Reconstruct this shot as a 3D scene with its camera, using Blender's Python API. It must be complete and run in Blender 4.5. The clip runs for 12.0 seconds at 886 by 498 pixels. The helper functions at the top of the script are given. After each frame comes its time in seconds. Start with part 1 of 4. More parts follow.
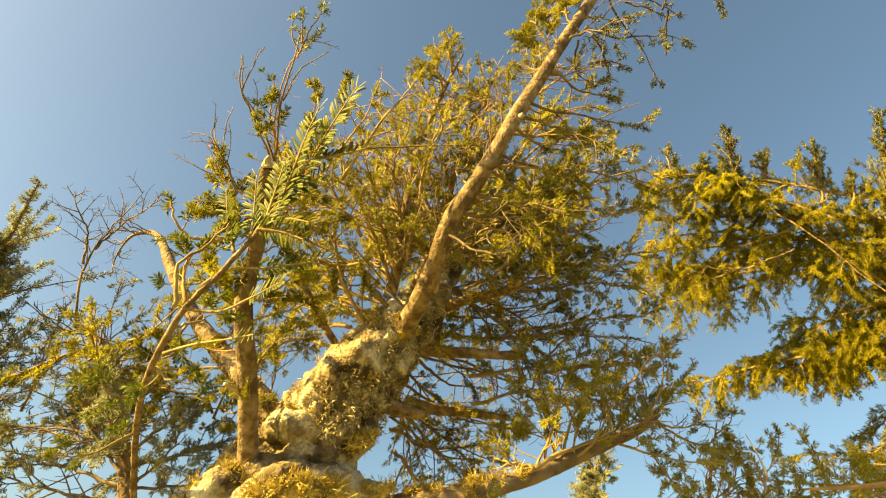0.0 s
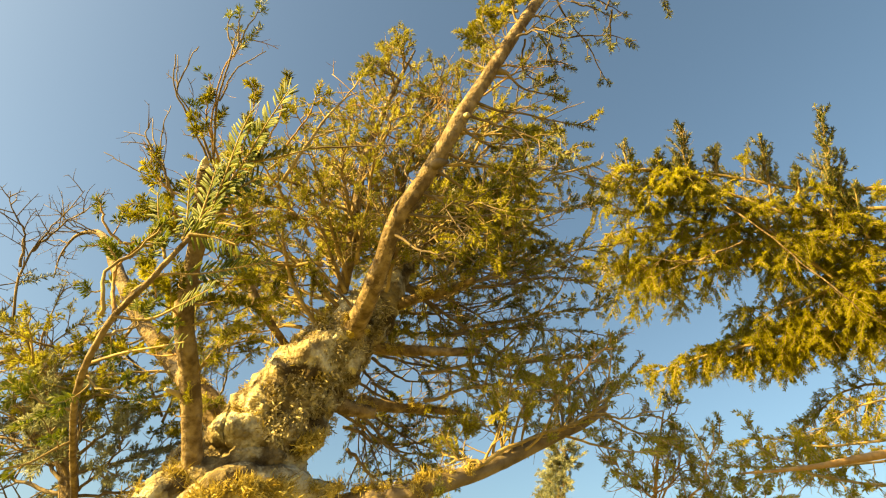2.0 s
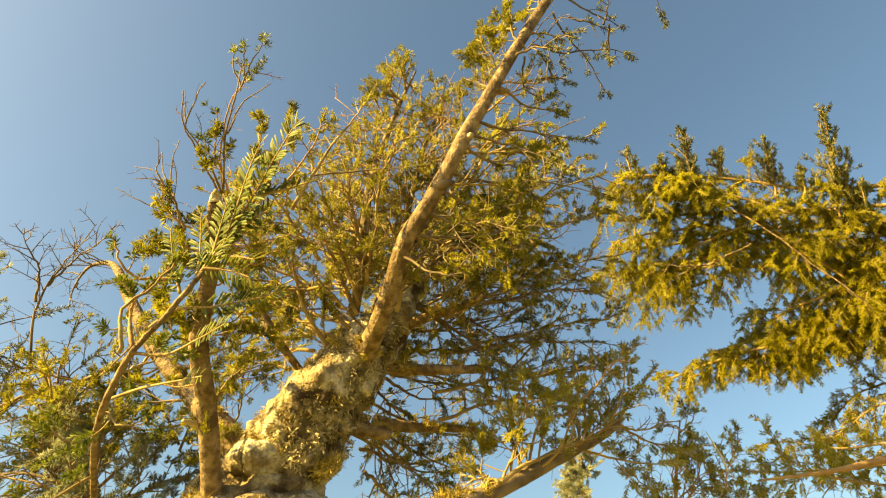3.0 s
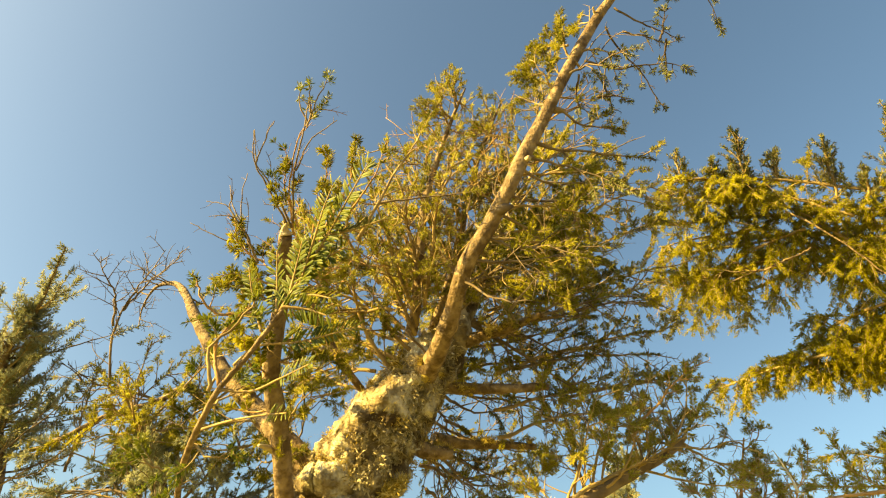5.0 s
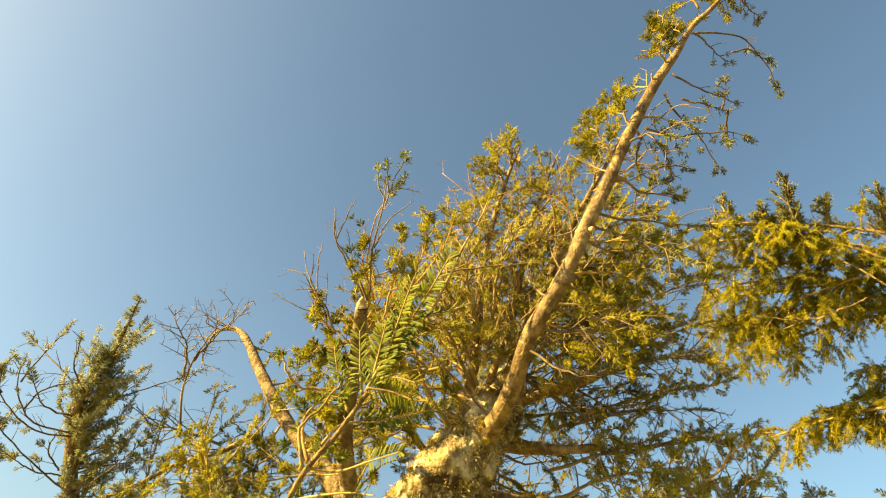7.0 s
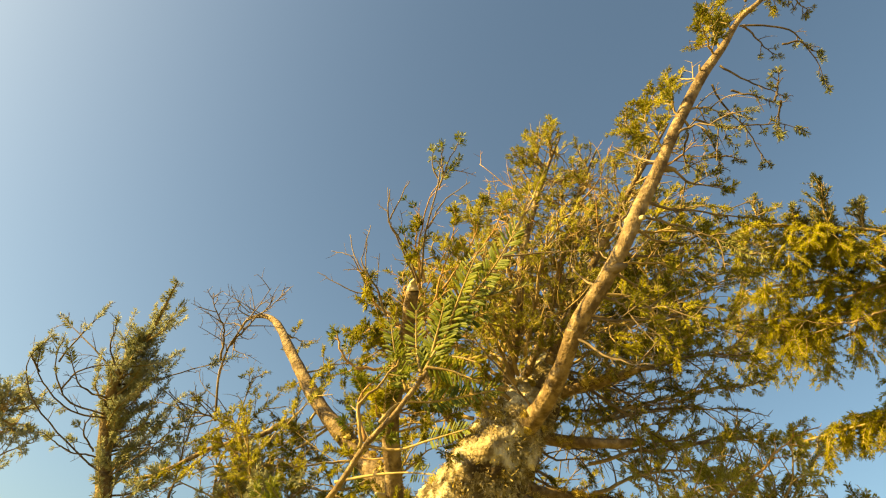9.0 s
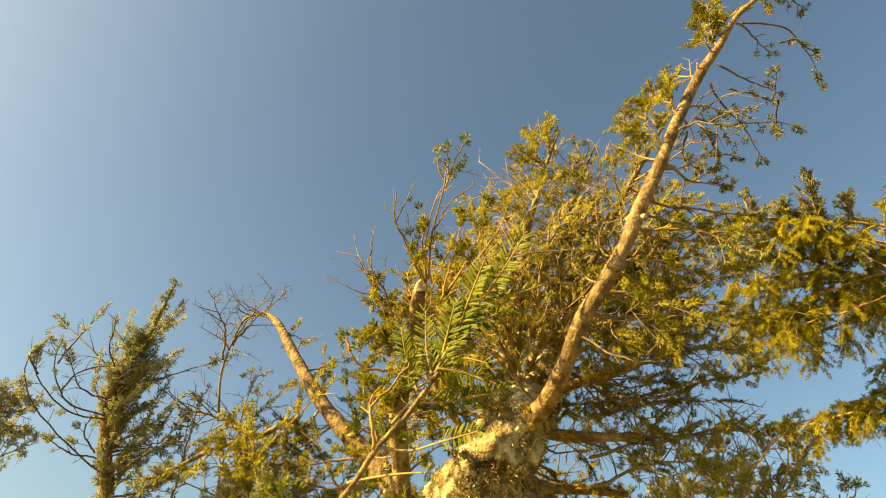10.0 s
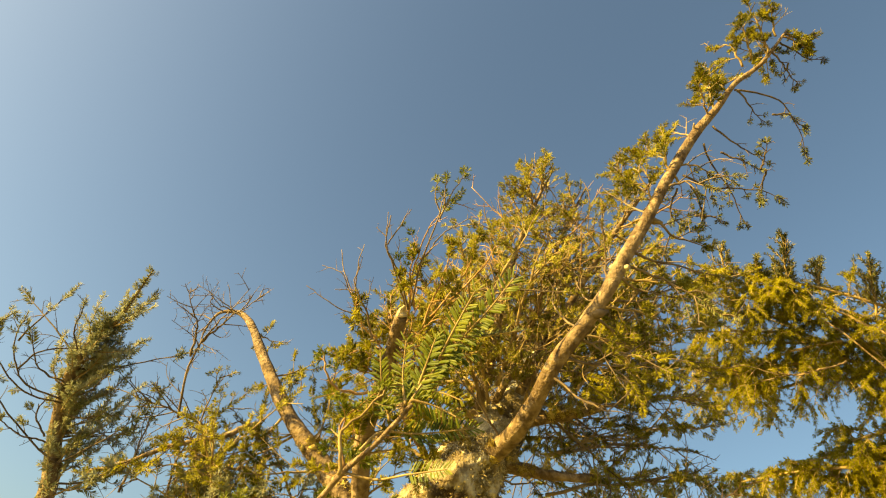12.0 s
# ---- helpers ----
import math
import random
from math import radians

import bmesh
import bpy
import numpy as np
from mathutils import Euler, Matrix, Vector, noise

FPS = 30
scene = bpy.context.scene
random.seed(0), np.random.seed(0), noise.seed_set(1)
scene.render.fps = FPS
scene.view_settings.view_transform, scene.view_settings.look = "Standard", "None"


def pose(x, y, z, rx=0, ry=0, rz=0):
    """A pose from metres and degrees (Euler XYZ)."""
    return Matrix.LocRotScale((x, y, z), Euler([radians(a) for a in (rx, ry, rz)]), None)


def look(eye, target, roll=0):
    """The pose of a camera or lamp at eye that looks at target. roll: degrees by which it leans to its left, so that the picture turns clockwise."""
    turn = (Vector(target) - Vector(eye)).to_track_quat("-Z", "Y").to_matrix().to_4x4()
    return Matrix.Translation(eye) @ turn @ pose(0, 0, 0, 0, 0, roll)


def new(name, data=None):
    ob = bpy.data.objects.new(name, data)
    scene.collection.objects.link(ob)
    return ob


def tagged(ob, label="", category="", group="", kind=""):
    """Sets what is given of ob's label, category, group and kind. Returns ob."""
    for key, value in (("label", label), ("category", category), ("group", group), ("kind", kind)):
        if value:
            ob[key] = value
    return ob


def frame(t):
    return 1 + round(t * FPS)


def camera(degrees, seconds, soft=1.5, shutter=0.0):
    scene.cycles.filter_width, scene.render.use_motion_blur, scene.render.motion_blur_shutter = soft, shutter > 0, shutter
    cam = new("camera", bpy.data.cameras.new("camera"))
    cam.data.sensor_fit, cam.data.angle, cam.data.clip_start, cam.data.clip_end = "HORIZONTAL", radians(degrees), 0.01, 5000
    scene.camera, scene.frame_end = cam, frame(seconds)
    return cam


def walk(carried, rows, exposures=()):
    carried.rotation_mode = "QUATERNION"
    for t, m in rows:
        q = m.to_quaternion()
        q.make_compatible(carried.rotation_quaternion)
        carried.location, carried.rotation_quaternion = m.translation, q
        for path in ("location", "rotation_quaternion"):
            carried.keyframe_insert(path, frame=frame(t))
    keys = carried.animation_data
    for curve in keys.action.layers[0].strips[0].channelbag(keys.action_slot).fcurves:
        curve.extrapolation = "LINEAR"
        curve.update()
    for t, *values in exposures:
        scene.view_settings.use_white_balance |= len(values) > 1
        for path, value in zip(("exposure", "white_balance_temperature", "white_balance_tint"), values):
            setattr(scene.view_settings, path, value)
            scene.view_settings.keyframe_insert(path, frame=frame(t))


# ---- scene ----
# ---- camera ----
cam = camera(80.0, 12.0, soft=1.15)
PATH = [
    (0, (0.0, 0.0, 5.0), (-0.181, 1.538, 6.265), 3.7),
    (0.5, (0.009, -0.016, 5.012), (-0.184, 1.516, 6.283), 2.8),
    (1, (0.076, -0.012, 5.022), (-0.077, 1.545, 6.268), 1.3),
    (1.5, (0.055, -0.024, 5.021), (-0.047, 1.556, 6.243), 1.4),
    (2, (0.086, -0.018, 5.02), (0.008, 1.548, 6.262), 0.7),
    (2.5, (0.15, -0.011, 5.012), (0.097, 1.571, 6.234), -1.0),
    (3, (0.079, -0.047, 5.038), (-0.021, 1.493, 6.31), -1.1),
    (3.5, (0.089, -0.058, 5.06), (-0.037, 1.46, 6.356), -3.0),
    (3.7, (0.081, -0.065, 5.075), (-0.097, 1.458, 6.359), -2.0),
    (5.3, (-0.003, -0.132, 5.1), (-0.232, 1.403, 6.362), 0.9),
    (5.5, (0.011, -0.127, 5.098), (-0.21, 1.402, 6.368), 0.7),
    (6, (0.058, -0.142, 5.109), (-0.129, 1.398, 6.372), 0.4),
    (6.5, (0.03, -0.243, 5.17), (-0.236, 1.26, 6.463), 0.9),
    (7, (-0.112, -0.302, 5.194), (-0.434, 1.177, 6.501), 4.0),
    (9, (-0.254, -0.27, 5.147), (-0.603, 1.194, 6.464), 6.0),
    (9.5, (-0.283, -0.281, 5.151), (-0.608, 1.194, 6.462), 4.9),
    (10, (-0.305, -0.304, 5.159), (-0.612, 1.189, 6.454), 4.4),
    (10.5, (-0.327, -0.336, 5.189), (-0.642, 1.165, 6.473), 5.1),
    (11, (-0.329, -0.318, 5.168), (-0.63, 1.16, 6.481), 5.0),
    (11.5, (-0.304, -0.333, 5.18), (-0.592, 1.139, 6.503), 5.1),
    (12, (-0.339, -0.362, 5.196), (-0.559, 1.119, 6.521), 9.4),
]
walk(cam, [(t, look(eye, target, roll)) for t, eye, target, roll in PATH],
     exposures=[(0, 2.25, 11400, -3), (3.5, 2.24, 11000, -4), (7, 2.23, 10900, -5), (9, 2.04, 11300, -3), (12, 2.0, 11300, -2)])

# ---- light: a low warm sun, clear sky ----
SUN_EL, SUN_AZ = 27.0, -119.0   # degrees; azimuth from +y, clockwise seen from above
sun_dir = Vector((math.sin(radians(SUN_AZ)) * math.cos(radians(SUN_EL)),
                  math.cos(radians(SUN_AZ)) * math.cos(radians(SUN_EL)), math.sin(radians(SUN_EL))))
world = bpy.data.worlds.new("world")
scene.world = world
world.use_nodes = True
wn = world.node_tree
sky = wn.nodes.new("ShaderNodeTexSky")
sky.sky_type = "NISHITA"
sky.sun_disc = False
sky.sun_elevation, sky.sun_rotation = radians(SUN_EL), radians(SUN_AZ)
sky.air_density, sky.dust_density, sky.ozone_density = 1.0, 4.6, 7.0
sky.altitude = 400
wn.nodes["Background"].inputs["Strength"].default_value = 0.068
wn.links.new(sky.outputs["Color"], wn.nodes["Background"].inputs["Color"])
sun_data = bpy.data.lights.new("sun", "SUN")
sun_data.energy, sun_data.angle, sun_data.color = 5.0, radians(0.6), (1.0, 0.745, 0.325)
sun = new("sun", sun_data)
sun.matrix_world = look(tuple(sun_dir * 50), (0, 0, 0))


# ---- materials ----
def material(name, stops, scale=8.0, rough=0.8, detail=6.0, bump=0.3, bump_scale=60.0, through_light=0.0,
             island=0.0, relief=0.01, stretch=(1, 1, 1), second=None, second_scale=3.0, second_cut=(0.5, 0.6), spec=0.3):
    """A procedural surface: a noise ramp of colours, a second colour in patches, fine relief, and light that shines through."""
    mat = bpy.data.materials.new(name)
    mat.use_nodes = True
    nt = mat.node_tree
    n, link = nt.nodes, nt.links.new
    bsdf, out = n["Principled BSDF"], n["Material Output"]
    bsdf.inputs["Roughness"].default_value = rough
    bsdf.inputs["Specular IOR Level"].default_value = spec
    co = n.new("ShaderNodeTexCoord")
    mp = n.new("ShaderNodeMapping")
    mp.inputs["Scale"].default_value = stretch
    link(co.outputs["Object"], mp.inputs["Vector"])
    no = n.new("ShaderNodeTexNoise")
    no.inputs["Scale"].default_value, no.inputs["Detail"].default_value = scale, detail
    link(mp.outputs["Vector"], no.inputs["Vector"])
    fac = no.outputs["Fac"]
    if island:
        geo = n.new("ShaderNodeNewGeometry")
        ma = n.new("ShaderNodeMath")
        ma.operation = "MULTIPLY_ADD"
        sub = n.new("ShaderNodeMath")
        sub.operation = "SUBTRACT"
        sub.inputs[1].default_value = 0.5
        link(geo.outputs["Random Per Island"], sub.inputs[0])
        link(sub.outputs[0], ma.inputs[0])
        ma.inputs[1].default_value = island
        link(no.outputs["Fac"], ma.inputs[2])
        fac = ma.outputs[0]
    ramp = n.new("ShaderNodeValToRGB")
    els = ramp.color_ramp.elements
    while len(els) < len(stops):
        els.new(0.5)
    for e, (pos, col) in zip(els, stops):
        e.position, e.color = pos, (*col, 1)
    link(fac, ramp.inputs["Fac"])
    colour = ramp.outputs["Color"]
    if second:
        no2 = n.new("ShaderNodeTexNoise")
        no2.inputs["Scale"].default_value, no2.inputs["Detail"].default_value = second_scale, 5.0
        no2.inputs["Roughness"].default_value = 0.65
        link(co.outputs["Object"], no2.inputs["Vector"])
        mr = n.new("ShaderNodeMapRange")
        mr.inputs["From Min"].default_value, mr.inputs["From Max"].default_value = second_cut
        link(no2.outputs["Fac"], mr.inputs["Value"])
        mix = n.new("ShaderNodeMix")
        mix.data_type = "RGBA"
        link(mr.outputs["Result"], mix.inputs["Factor"])
        link(colour, mix.inputs["A"])
        mix.inputs["B"].default_value = (*second, 1)
        colour = mix.outputs["Result"]
    link(colour, bsdf.inputs["Base Color"])
    if bump:
        nb = n.new("ShaderNodeTexNoise")
        nb.inputs["Scale"].default_value, nb.inputs["Detail"].default_value = bump_scale, 6.0
        link(mp.outputs["Vector"], nb.inputs["Vector"])
        bp = n.new("ShaderNodeBump")
        bp.inputs["Strength"].default_value, bp.inputs["Distance"].default_value = bump, relief
        link(nb.outputs["Fac"], bp.inputs["Height"])
        link(bp.outputs["Normal"], bsdf.inputs["Normal"])
    if through_light:
        tr = n.new("ShaderNodeBsdfTranslucent")
        link(colour, tr.inputs["Color"])
        ms = n.new("ShaderNodeMixShader")
        ms.inputs["Fac"].default_value = through_light
        link(bsdf.outputs[0], ms.inputs[1])
        link(tr.outputs[0], ms.inputs[2])
        link(ms.outputs[0], out.inputs["Surface"])
    return mat


TRUNK_BARK = material("lichen_bark", [(0.36, (0.045, 0.03, 0.016)), (0.48, (0.15, 0.115, 0.07)), (0.64, (0.30, 0.25, 0.165))],
                      scale=12, bump=1.0, bump_scale=38, relief=0.035, rough=0.9, second=(0.52, 0.475, 0.365), second_scale=5, second_cut=(0.47, 0.56))
LIMB_BARK = material("limb_bark", [(0.32, (0.075, 0.047, 0.025)), (0.5, (0.17, 0.12, 0.072)), (0.66, (0.265, 0.20, 0.13))],
                     scale=30, bump=1.0, bump_scale=70, rough=0.8, second=(0.085, 0.055, 0.03), second_scale=11, second_cut=(0.53, 0.61))
TWIG_BARK = material("twig_bark", [(0.3, (0.14, 0.095, 0.045)), (0.55, (0.275, 0.20, 0.095)), (0.7, (0.36, 0.27, 0.14))],
                     scale=14, bump=0.3, rough=0.8)
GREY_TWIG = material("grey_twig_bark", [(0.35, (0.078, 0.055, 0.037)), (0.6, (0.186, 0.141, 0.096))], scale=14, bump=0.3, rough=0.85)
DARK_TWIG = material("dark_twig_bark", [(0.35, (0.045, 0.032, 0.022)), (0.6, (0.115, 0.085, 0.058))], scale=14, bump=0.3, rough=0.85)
RED_TWIG = material("red_twig_bark", [(0.35, (0.22, 0.125, 0.055)), (0.6, (0.36, 0.225, 0.105))], scale=14, bump=0.3, rough=0.8)
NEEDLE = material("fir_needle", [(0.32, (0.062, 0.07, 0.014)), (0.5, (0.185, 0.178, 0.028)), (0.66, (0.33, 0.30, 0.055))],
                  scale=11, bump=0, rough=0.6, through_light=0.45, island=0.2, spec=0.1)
NEEDLE_NEAR = material("bright_fir_needle", [(0.3, (0.05, 0.075, 0.013)), (0.5, (0.105, 0.135, 0.022)), (0.7, (0.18, 0.195, 0.036))],
                       scale=9, bump=0, rough=0.5, through_light=0.38, island=0.35, spec=0.18)
# fir needle in a lighter, golden copy: sunlight painted into the colour
NEEDLE_LIT = material("lit_needle", [(0.32, (0.095, 0.095, 0.02)), (0.5, (0.25, 0.24, 0.048)), (0.66, (0.375, 0.35, 0.085))],
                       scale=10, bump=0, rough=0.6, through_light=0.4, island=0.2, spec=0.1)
# darker copy of the fir needle, with shade put into its colour
NEEDLE_SHADE = material("shade_needle", [(0.3, (0.04, 0.05, 0.018)), (0.5, (0.095, 0.108, 0.038)), (0.7, (0.18, 0.18, 0.065))],
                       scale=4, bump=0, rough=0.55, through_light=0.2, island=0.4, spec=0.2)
# pale grey needles: a veil of glare and haze painted as colour
NEEDLE_HAZE = material("hazy_needle", [(0.32, (0.13, 0.145, 0.088)), (0.5, (0.24, 0.26, 0.165)), (0.66, (0.35, 0.36, 0.25))],
                       scale=9, bump=0, rough=0.6, through_light=0.35, island=0.2, spec=0.15)
NEEDLE_HEMLOCK = material("hemlock_needle", [(0.3, (0.20, 0.185, 0.024)), (0.5, (0.28, 0.262, 0.036)), (0.7, (0.335, 0.31, 0.052))],
                          scale=6, bump=0, rough=0.7, through_light=0.7, island=0.2, spec=0.12)
MOSS = material("tufted_moss", [(0.32, (0.20, 0.14, 0.04)), (0.5, (0.42, 0.33, 0.10)), (0.66, (0.54, 0.45, 0.19))],
                scale=14, bump=0, rough=0.9, through_light=0.2, island=0.4, spec=0.1)
LICHEN = material("grey_lichen", [(0.36, (0.20, 0.16, 0.09)), (0.5, (0.37, 0.315, 0.20)), (0.64, (0.52, 0.465, 0.325))],
                  scale=12, bump=0, rough=0.95, through_light=0.15, island=0.2, spec=0.1)
PEELED = material("peeled_wood", [(0.3, (0.396, 0.378, 0.336)), (0.6, (0.492, 0.48, 0.444))], scale=30, bump=0.1, rough=0.6)
CUT_WOOD = material("fresh_cut_wood", [(0.3, (0.33, 0.252, 0.144)), (0.6, (0.432, 0.36, 0.24))], scale=30, bump=0.2, rough=0.8)
# unseen ground, its pale warm colour set for light bounced from below
FLOOR = material("bounce_floor", [(0.3, (0.10, 0.095, 0.036)), (0.5, (0.25, 0.215, 0.09)), (0.7, (0.37, 0.31, 0.135))],
                 scale=2.6, detail=10, bump=0.8, bump_scale=14, relief=0.05, rough=1.0, second=(0.13, 0.15, 0.045), second_scale=0.5,
                 second_cut=(0.48, 0.64))


# ---- geometry helpers ----
rng = np.random.default_rng(7)


def unit(v):
    v = np.asarray(v, float)
    return v / np.maximum(np.linalg.norm(v, axis=-1, keepdims=True), 1e-9)


def curve(points, n):
    """n points along a smooth line through the given ones, which may lie at uneven distances."""
    p = np.asarray(points, float)
    if len(p) == 2:
        return p[0] + np.linspace(0, 1, n)[:, None] * (p[1] - p[0])
    p = np.vstack([2 * p[0] - p[1], p, 2 * p[-1] - p[-2]])
    k = np.concatenate([[0], np.cumsum(np.sqrt(np.linalg.norm(np.diff(p, axis=0), axis=1)) + 1e-6)])
    u = np.linspace(0, len(p) - 3 - 1e-6, n)
    i = u.astype(int)
    t = (k[i + 1] + (u - i) * (k[i + 2] - k[i + 1]))[:, None]
    k0, k1, k2, k3 = (k[i + j][:, None] for j in range(4))
    p0, p1, p2, p3 = (p[i + j] for j in range(4))
    a1 = (k1 - t) / (k1 - k0) * p0 + (t - k0) / (k1 - k0) * p1
    a2 = (k2 - t) / (k2 - k1) * p1 + (t - k1) / (k2 - k1) * p2
    a3 = (k3 - t) / (k3 - k2) * p2 + (t - k2) / (k3 - k2) * p3
    b1 = (k2 - t) / (k2 - k0) * a1 + (t - k0) / (k2 - k0) * a2
    b2 = (k3 - t) / (k3 - k1) * a2 + (t - k1) / (k3 - k1) * a3
    return (k2 - t) / (k2 - k1) * b1 + (t - k1) / (k2 - k1) * b2


class Geo:
    """Collects vertices and faces of one mesh."""

    def __init__(self):
        self.v, self.f3, self.f4, self.n = [], [], [], 0

    def add(self, v, f3=None, f4=None):
        if f3 is not None:
            self.f3.append(np.asarray(f3) + self.n)
        if f4 is not None:
            self.f4.append(np.asarray(f4) + self.n)
        self.v.append(np.asarray(v, float).reshape(-1, 3))
        self.n += len(self.v[-1])

    def tube(self, line, radii, sides=6, rough=0.0, end_cap=True):
        line, radii = np.asarray(line, float), np.asarray(radii, float) * np.ones(len(line))
        tan = unit(np.gradient(line, axis=0))
        ref = np.array([0.31, 0.77, 0.55]) if abs(tan[0] @ (0.31, 0.77, 0.55)) < 0.9 else np.array([1.0, 0, 0])
        u = unit(np.cross(tan, ref))
        w = np.cross(tan, u)
        a = np.linspace(0, 2 * np.pi, sides, endpoint=False)
        rr = radii[:, None] * (1 + rough * rng.normal(size=(len(line), sides)))
        v = line[:, None] + rr[..., None] * (np.cos(a)[:, None] * u[:, None] + np.sin(a)[:, None] * w[:, None])
        k, j = np.meshgrid(np.arange(len(line) - 1), np.arange(sides), indexing="ij")
        q = np.stack([k * sides + j, k * sides + (j + 1) % sides, (k + 1) * sides + (j + 1) % sides, (k + 1) * sides + j], -1)
        v, q, tri = v.reshape(-1, 3), q.reshape(-1, 4), None
        if end_cap:
            m = len(v)
            v = np.vstack([v, line[0], line[-1]])
            j = np.arange(sides)
            last = (len(line) - 1) * sides
            tri = np.vstack([np.stack([np.full(sides, m), (j + 1) % sides, j], -1),
                             np.stack([np.full(sides, m + 1), last + j, last + (j + 1) % sides], -1)])
        self.add(v, tri, q)

    def mesh(self, name, smooth=True):
        me = bpy.data.meshes.new(name)
        v = np.concatenate(self.v)
        f4 = np.concatenate(self.f4) if self.f4 else np.zeros((0, 4), int)
        f3 = np.concatenate(self.f3) if self.f3 else np.zeros((0, 3), int)
        me.vertices.add(len(v))
        me.vertices.foreach_set("co", v.ravel())
        loops = np.concatenate([f4.ravel(), f3.ravel()]).astype(np.int32)
        me.loops.add(len(loops))
        me.loops.foreach_set("vertex_index", loops)
        me.polygons.add(len(f4) + len(f3))
        starts = np.concatenate([np.arange(len(f4)) * 4, len(f4) * 4 + np.arange(len(f3)) * 3]).astype(np.int32)
        me.polygons.foreach_set("loop_start", starts)
        me.update(calc_edges=True)
        me.validate()
        if smooth:
            me.polygons.foreach_set("use_smooth", np.ones(len(me.polygons), bool))
        return me


def part(name, geo, mat, parent, label="", kind="", smooth=True):
    """Links the collected geometry as one mesh under a thing or a part."""
    ob = new(name, geo.mesh(name, smooth))
    ob.data.materials.append(mat)
    ob.parent = parent
    if parent is not None and parent.type == "EMPTY":
        ob.matrix_parent_inverse = Matrix.Translation(-parent.location)
    return tagged(ob, label, "", "", kind)


def thing(name, base, label, category, group=""):
    ob = new(name)
    ob.location = base
    ob.empty_display_size = 0.2
    return tagged(ob, label, category, group)


def needles(geo, line, up, length, per_m, width=0.07, flat=0.6, start=0.0, near=False, lean=0.0):
    """Flat fir needles in two loose ranks along a twig."""
    if not near:
        length, per_m, width, flat = length * 0.76, per_m * 3.5, width * 1.22, flat * 0.6
    seg = np.linalg.norm(np.diff(line, axis=0), axis=1)
    total = seg.sum()
    n = int(total * (1 - start) * per_m)
    if n < 2:
        return
    s = np.sort(rng.uniform(start, 1, n)) * total
    cum = np.concatenate([[0], np.cumsum(seg)])
    at = np.stack([np.interp(s, cum, line[:, k]) for k in range(3)], -1)
    tan = unit(np.gradient(line, axis=0))
    t = unit(np.stack([np.interp(s, cum, tan[:, k]) for k in range(3)], -1))
    side = unit(np.cross(t, up))
    nor = np.cross(side, t)
    sg = np.where(np.arange(n) % 2, 1.0, -1.0)[:, None]
    rise = rng.normal(0.25, 1 - flat, n)[:, None]
    ahead = rng.uniform(0.35, 0.75, n)[:, None] + lean + 0.9 * np.clip((s / total - 0.9) * 10, 0, 1)[:, None]
    d = unit(sg * side + rise * nor + ahead * t)
    ln = (length * rng.uniform(0.9 if near else 0.7, 1.06 if near else 1.15, n) * np.clip(1.25 - 0.5 * s / total, 0.6, 1))[:, None]
    w = unit(np.cross(d, nor + rng.normal(0, 0.12 if near else 0.35, (n, 3)))) * ln * width
    bend = nor * ln * rng.uniform(-0.12, 0.02, n)[:, None]
    i = np.arange(n)[:, None]
    if near:
        fold = nor * ln * 0.03
        v = np.stack([at, at + d * ln * 0.3 + w, at + d * ln * 0.3 + fold, at + d * ln * 0.3 - w,
                      at + d * ln * 0.85 + w + bend, at + d * ln * 0.85 + fold + bend, at + d * ln * 0.85 - w + bend, at + d * ln + bend * 1.4], 1)
        b = i * 8
        geo.add(v.reshape(-1, 3), np.vstack([b + [0, 1, 2], b + [0, 2, 3], b + [4, 7, 5], b + [5, 7, 6]]),
                np.vstack([b + [1, 4, 5, 2], b + [2, 5, 6, 3]]))
    else:
        v = np.stack([at, at + d * ln * 0.55 + w, at + d * ln + bend, at + d * ln * 0.55 - w], 1)
        geo.add(v.reshape(-1, 3), None, i * 4 + [0, 1, 2, 3])


def twig_line(start, way, length, droop=0.0, wobble=0.12, n=6):
    """A thin shoot that leaves in one direction and bends up or down on its way."""
    s = np.linspace(0, 1, n)[:, None]
    way = unit(way)
    side = unit(np.cross(way, rng.normal(size=3)))
    return start + length * (s * way + np.array([0, 0, -droop]) * s**2 + wobble * rng.normal() * side * np.sin(s * rng.uniform(1.5, 3.5)))


